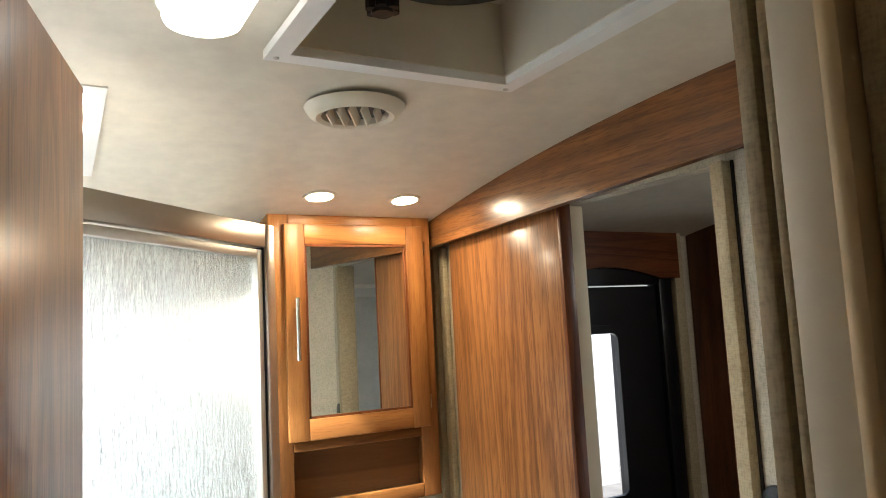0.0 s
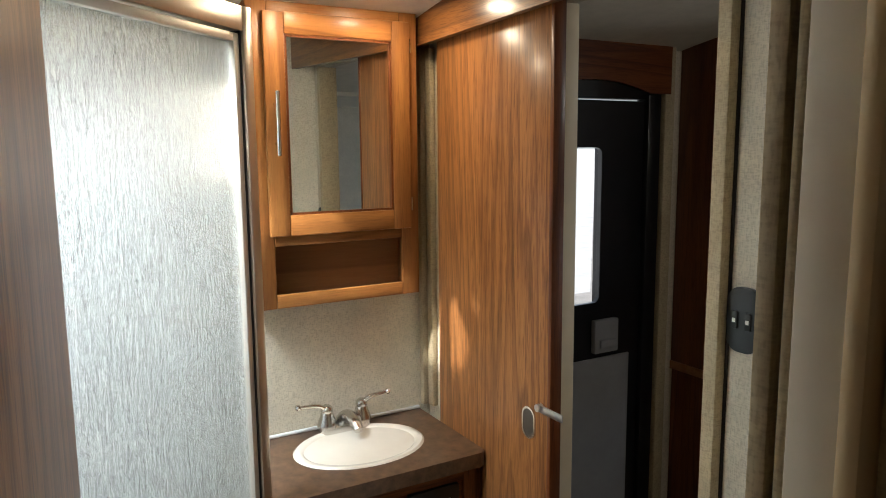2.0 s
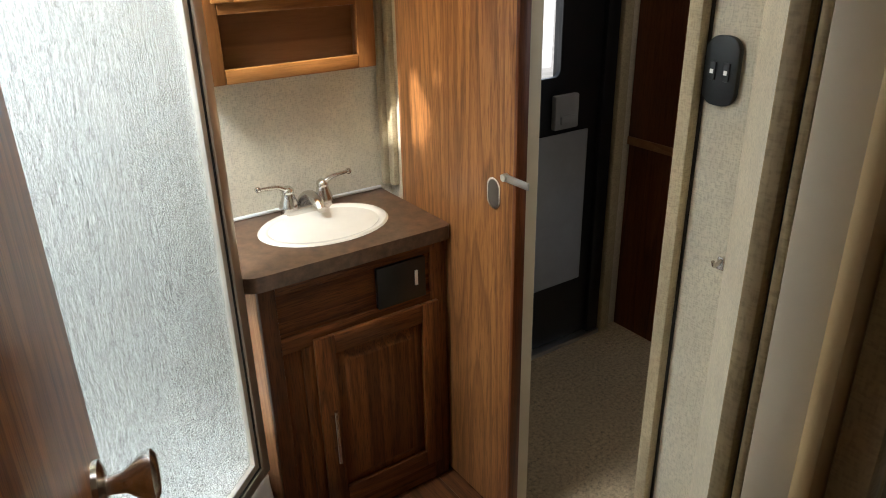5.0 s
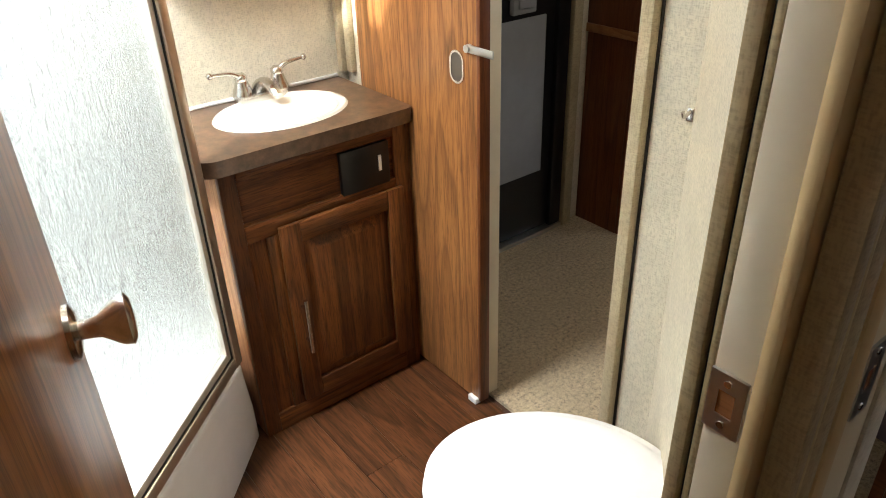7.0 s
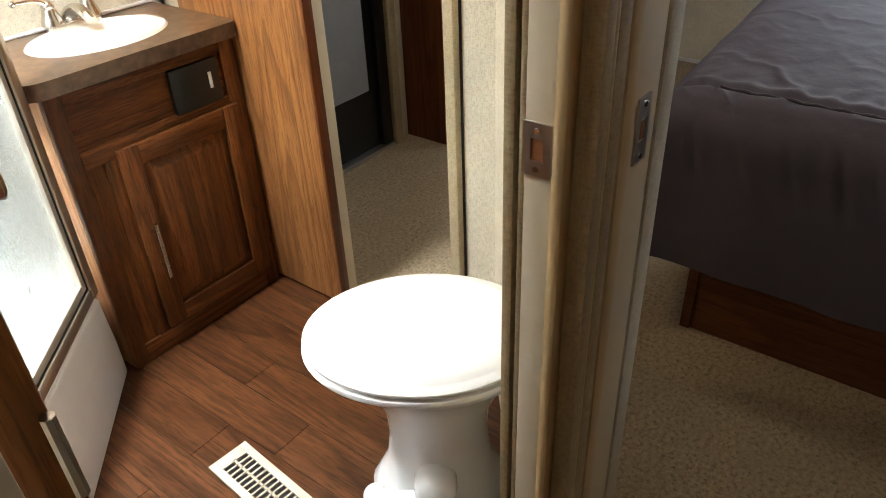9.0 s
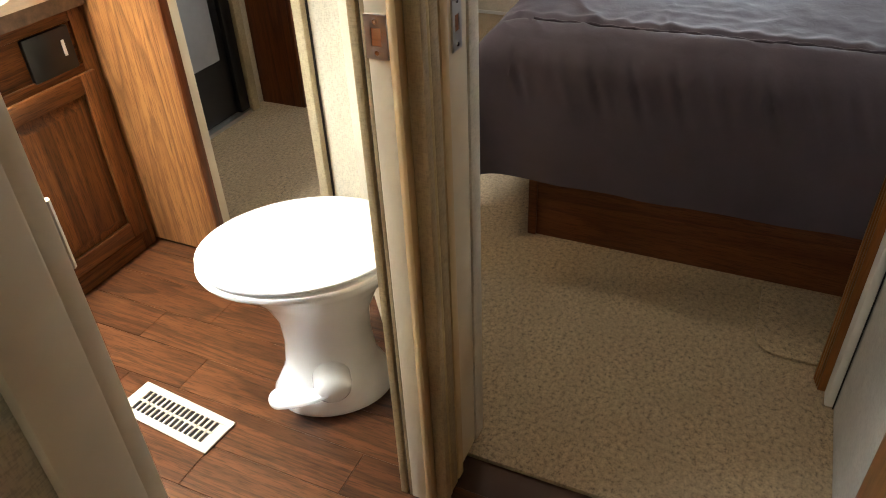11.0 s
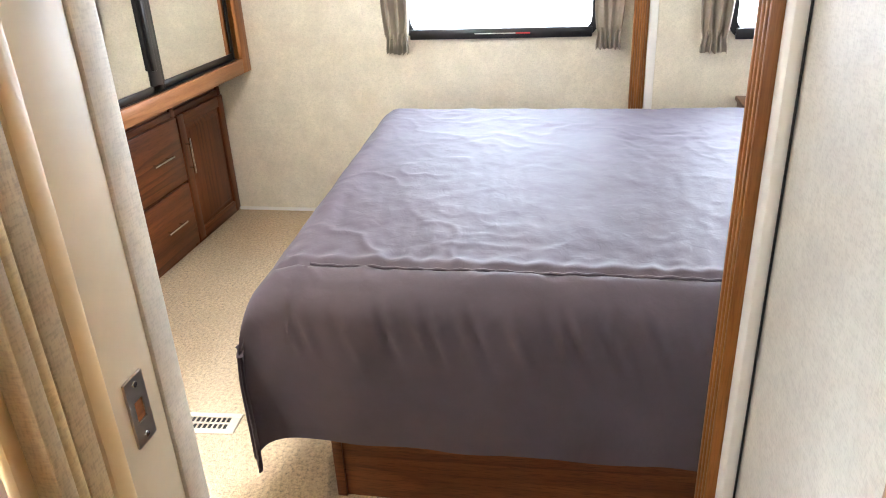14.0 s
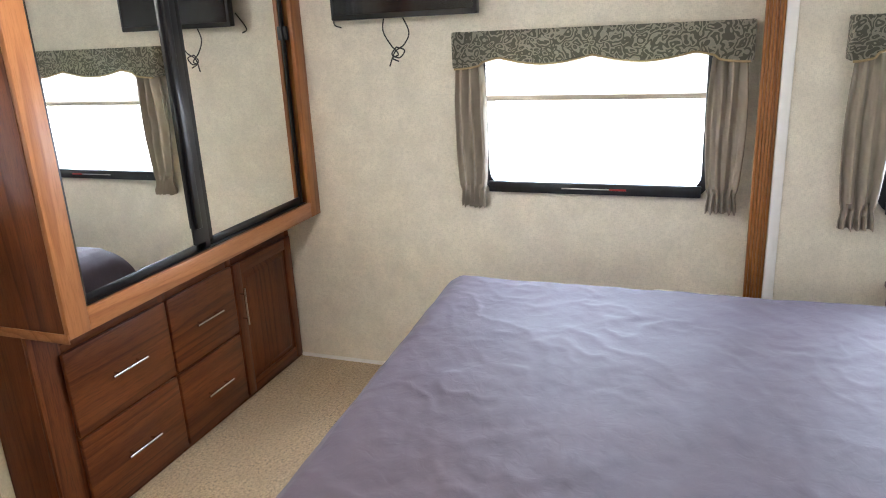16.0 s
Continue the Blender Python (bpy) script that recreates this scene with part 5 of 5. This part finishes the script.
def pelmet(at, width, height, turn, label):
    """A padded cornice box with a scalloped lower edge; local x across, -y towards the room."""
    p = thing("window_valance", at, label, "valance", "window valances", turn)
    bm = bmesh.new()
    n = 64
    front = []
    for i in range(n + 1):
        u = i / n
        low = 0.030 * (1 - abs(math.cos(u * math.pi * 3))) + (0.0 if 0.1 < u < 0.9 else -0.012)
        front.append((width * (u - 0.5), low))
    for ya, yb in ((-0.085, -0.060),):
        a = [bm.verts.new((x, ya, z)) for x, z in front]
        b = [bm.verts.new((x, ya - 0.006 * math.sin(math.pi * 0.5), height * 0.5)) for x, z in front]
        c = [bm.verts.new((x, ya, height)) for x, z in front]
        for r, s in ((a, b), (b, c)):
            for i in range(n):
                bm.faces.new((r[i], r[i + 1], s[i + 1], s[i]))
    bmesh.ops.solidify(bm, geom=bm.faces[:], thickness=0.022)
    part("front", bm, PAISLEY, p)
    part("piping", tube([(x, -0.088, z - 0.002) for x, z in front], 0.0045, 8), POST, p, "taupe piping along the scalloped edge")
    for s in (-1, 1):
        part("return", box(s * width / 2 - 0.012, s * width / 2 + 0.012, -0.082, 0.0, -0.012, height, 0.008), PAISLEY, p)
    part("top_board", box(-width / 2, width / 2, -0.08, 0.0, height - 0.014, height - 0.002), PAISLEY, p)


pelmet((REAR - 0.002, 0.222, 1.485), 1.15, 0.135, -90, "scalloped green paisley valance over the rear window")
pelmet((3.398, -1.0, 1.485), 0.68, 0.135, -90, "scalloped green paisley valance over the slide window")


def television():
    t = thing("television", (3.47, 1.01, 1.69), "black flat television on a wall bracket with hanging cables", "television")
    part("screen_body", box(-0.03, 0.01, -0.33, 0.33, 0.0, 0.285, 0.006), BLACK, t)
    part("screen", box(-0.0325, -0.0305, -0.315, 0.315, 0.022, 0.27), plain("screen_glass", (0.01, 0.01, 0.012), 0.08), t, "dark glossy screen")
    part("bracket", joined(box(0.01, 0.085, -0.05, 0.05, 0.08, 0.2, 0.004)), BLACK, t)
    for knots in ([(0.02, 0.10, 0.02), (0.03, 0.115, -0.05), (0.035, 0.085, -0.11), (0.03, 0.05, -0.15), (0.02, 0.075, -0.165), (0.02, 0.045, -0.18)], [(0.02, 0.02, 0.01), (0.03, -0.005, -0.06), (0.03, 0.02, -0.11), (0.03, 0.065, -0.14), (0.02, 0.09, -0.20)], [(0.03, 0.058, -0.12), (0.03, 0.02, -0.135), (0.03, 0.045, -0.165), (0.03, 0.08, -0.15), (0.03, 0.058, -0.12)], [(0.02, 0.33, 0.06), (0.05, 0.36, -0.01), (0.06, 0.33, -0.03)]):
        part("cable", tube(curve_points(knots), 0.0032, 8), RUBBER, t, "thin black cable")


television()


def end_table():
    e = thing("end_table", (3.37, -0.25, 0.0), "narrow bedside cabinet, the lit edge of its top coloured in", "nightstand")
    part("body", box(0.03, 0.185, -0.18, 0.20, 0.0, 0.513, 0.003), CHERRY, e)
    # Cream stands in for the light caught along the top's edge.
    part("top", box(0.02, 0.187, -0.188, 0.21, 0.514, 0.526, 0.004), CREAM, e, "top coloured pale cream for its lit edge")
    n = thing("nightstand_shelf", (3.27, -1.05, 0.0), "dark bedside shelf cabinet beside the bed head", "nightstand")
    part("body", box(-0.10, 0.125, -0.18, 0.18, 0.0, 0.66, 0.003), CHERRY, n)
    part("top", box(-0.115, 0.128, -0.19, 0.19, 0.661, 0.682, 0.004), CHERRY_X, n)


end_table()


def bedroom_door():
    d = thing("bedroom_door", (0.415, -0.412, 0.012), "oak bedroom door folded open against the hall wall", "door", "", 178.5)
    part("leaf", box(0.0, 0.70, -0.015, 0.015, 0, 1.92, 0.002), DOOR_OAK, d)
    part("knob", moved(lathe([(0.0, 0.05), (0.026, 0.046), (0.027, 0.034), (0.012, 0.02), (0.012, 0.0)], 20), pose(0.64, -0.015, 0.95, 90, 0, 0)), NICKEL, d)


bedroom_door()


def entry_door():
    d = thing("entry_door", (1.59, YE + 0.02, 0.02), "black framed grey entry door with a narrow window", "door")
    fr = joined(box(-0.31, -0.25, -0.04, 0.02, 0, 1.84, 0.004), box(0.25, 0.31, -0.04, 0.02, 0, 1.84, 0.004), box(-0.25, 0.25, -0.04, 0.02, 1.76, 1.84, 0.004))
    part("frame", fr, BLACK, d, "black door frame")
    part("threshold", box(-0.31, 0.31, -0.05, 0.02, -0.02, 0.0, 0.003), STEEL, d)
    leaf = part("leaf", joined(box(-0.248, -0.20, -0.02, 0.015, 0.005, 1.755), box(0.055, 0.248, -0.02, 0.015, 0.005, 1.755), box(-0.20, 0.055, -0.02, 0.015, 0.005, 1.05), box(-0.20, 0.055, -0.02, 0.015, 1.61, 1.755)), BLACK, d)
    part("panel", box(-0.21, 0.20, -0.026, -0.021, 0.26, 0.86, 0.004), GREY_DOOR, leaf, "pale grey lower door panel")
    part("window_trim", moved(moved(ring_plate(rounded(0.29, 0.59, 0.035), rounded(0.235, 0.535, 0.025), -0.008, 0.008), pose(0, 0, 0, 90, 0, 0)), Matrix.Translation((-0.0725, -0.024, 1.33))), BLACK, leaf)
    p = part("pane", box(-0.198, 0.053, -0.004, 0.0, 1.052, 1.608), GLASS, leaf, "clear glass")
    p.visible_shadow = False
    part("lock_box", joined(box(0.02, 0.13, -0.045, -0.021, 0.88, 1.0, 0.006), box(0.04, 0.115, -0.055, -0.045, 0.90, 0.93, 0.004)), GREY_DOOR, leaf, "grey paddle lock")
    h = thing("door_header", (1.59, YE - 0.02, 1.80), "dark wooden arched header over the entry door", "header")
    pts = [(-0.34, 0.0), (-0.25, 0.0)] + [(-0.25 + 0.5 * k / 10, 0.04 * math.sin(math.pi * k / 10)) for k in range(1, 10)] + [(0.25, 0.0), (0.34, 0.0), (0.34, 0.17), (-0.34, 0.17)]
    part("board", moved(prism(pts, -0.015, 0.015), pose(0, 0, 0, 90, 0, 0)), CHERRY_X, h)
    trim("trim_entry_side", box(1.91, 1.955, YE - 0.03, YE - 0.001, 0, CEIL, 0.003), CASING, "beige wrapped trim beside the entry door")


entry_door()

# carpeted flap at the foot of the slide
fl = thing("carpet_flap", (1.25, -0.30, 0.001), "loose carpet flap covering the slide floor edge", "carpet flap")
part("flap", moved(prism([(-0.16, -0.135), (0.145, -0.135), (0.145, 0.055)] + [(-0.10 - 0.06 * math.sin(radians(a)), -0.005 + 0.06 * math.cos(radians(a))) for a in range(0, 91, 15)], 0.0, 0.009, 0.003), Matrix.Identity(4)), CARPET, fl)

# ---- outside ----
ground = bmesh.new()
bmesh.ops.create_grid(ground, x_segments=8, y_segments=8, size=400)
structure("ground", moved(ground, Matrix.Translation((0, 0, -0.75))), plain("gravel_lot", (0.42, 0.40, 0.37), 0.9, vary=0.25, scale=3.0), "pale gravel sales lot")

# ---- planks ----
PLANK_W, PLANK_L = 0.118, 0.72


def planks():
    rng = random.Random(3)
    host = bpy.data.objects["floor"]
    meshes = {}
    x = -1.6
    while x < 0.985:
        y = YS - rng.random() * PLANK_L
        while y < YE:
            x0, x1, y0, y1 = x, min(x + PLANK_W, 0.962), max(y, YS + 0.004), min(y + PLANK_L, YE - 0.004)
            if x0 >= 0.40:
                y0 = max(y0, 0.42)
            if x < -0.63:
                y1 = min(y1, 0.345)
            if y1 - y0 > 0.03 and x1 - x0 > 0.02:
                key = (round(x1 - x0, 3), round(y1 - y0, 3))
                if key not in meshes:
                    w, h = key
                    tmp = link("plank", box(-w / 2 + 0.0005, w / 2 - 0.0005, -h / 2 + 0.0005, h / 2 - 0.0005, -0.010, 0.0, 0.001, 1), PLANK, host)
                    meshes[key] = tmp.data
                    ob = tmp
                else:
                    ob = new("plank", meshes[key])
                    ob.parent = host
                ob.location = ((x0 + x1) / 2, (y0 + y1) / 2, -0.001)
            y += PLANK_L
        x += PLANK_W


planks()
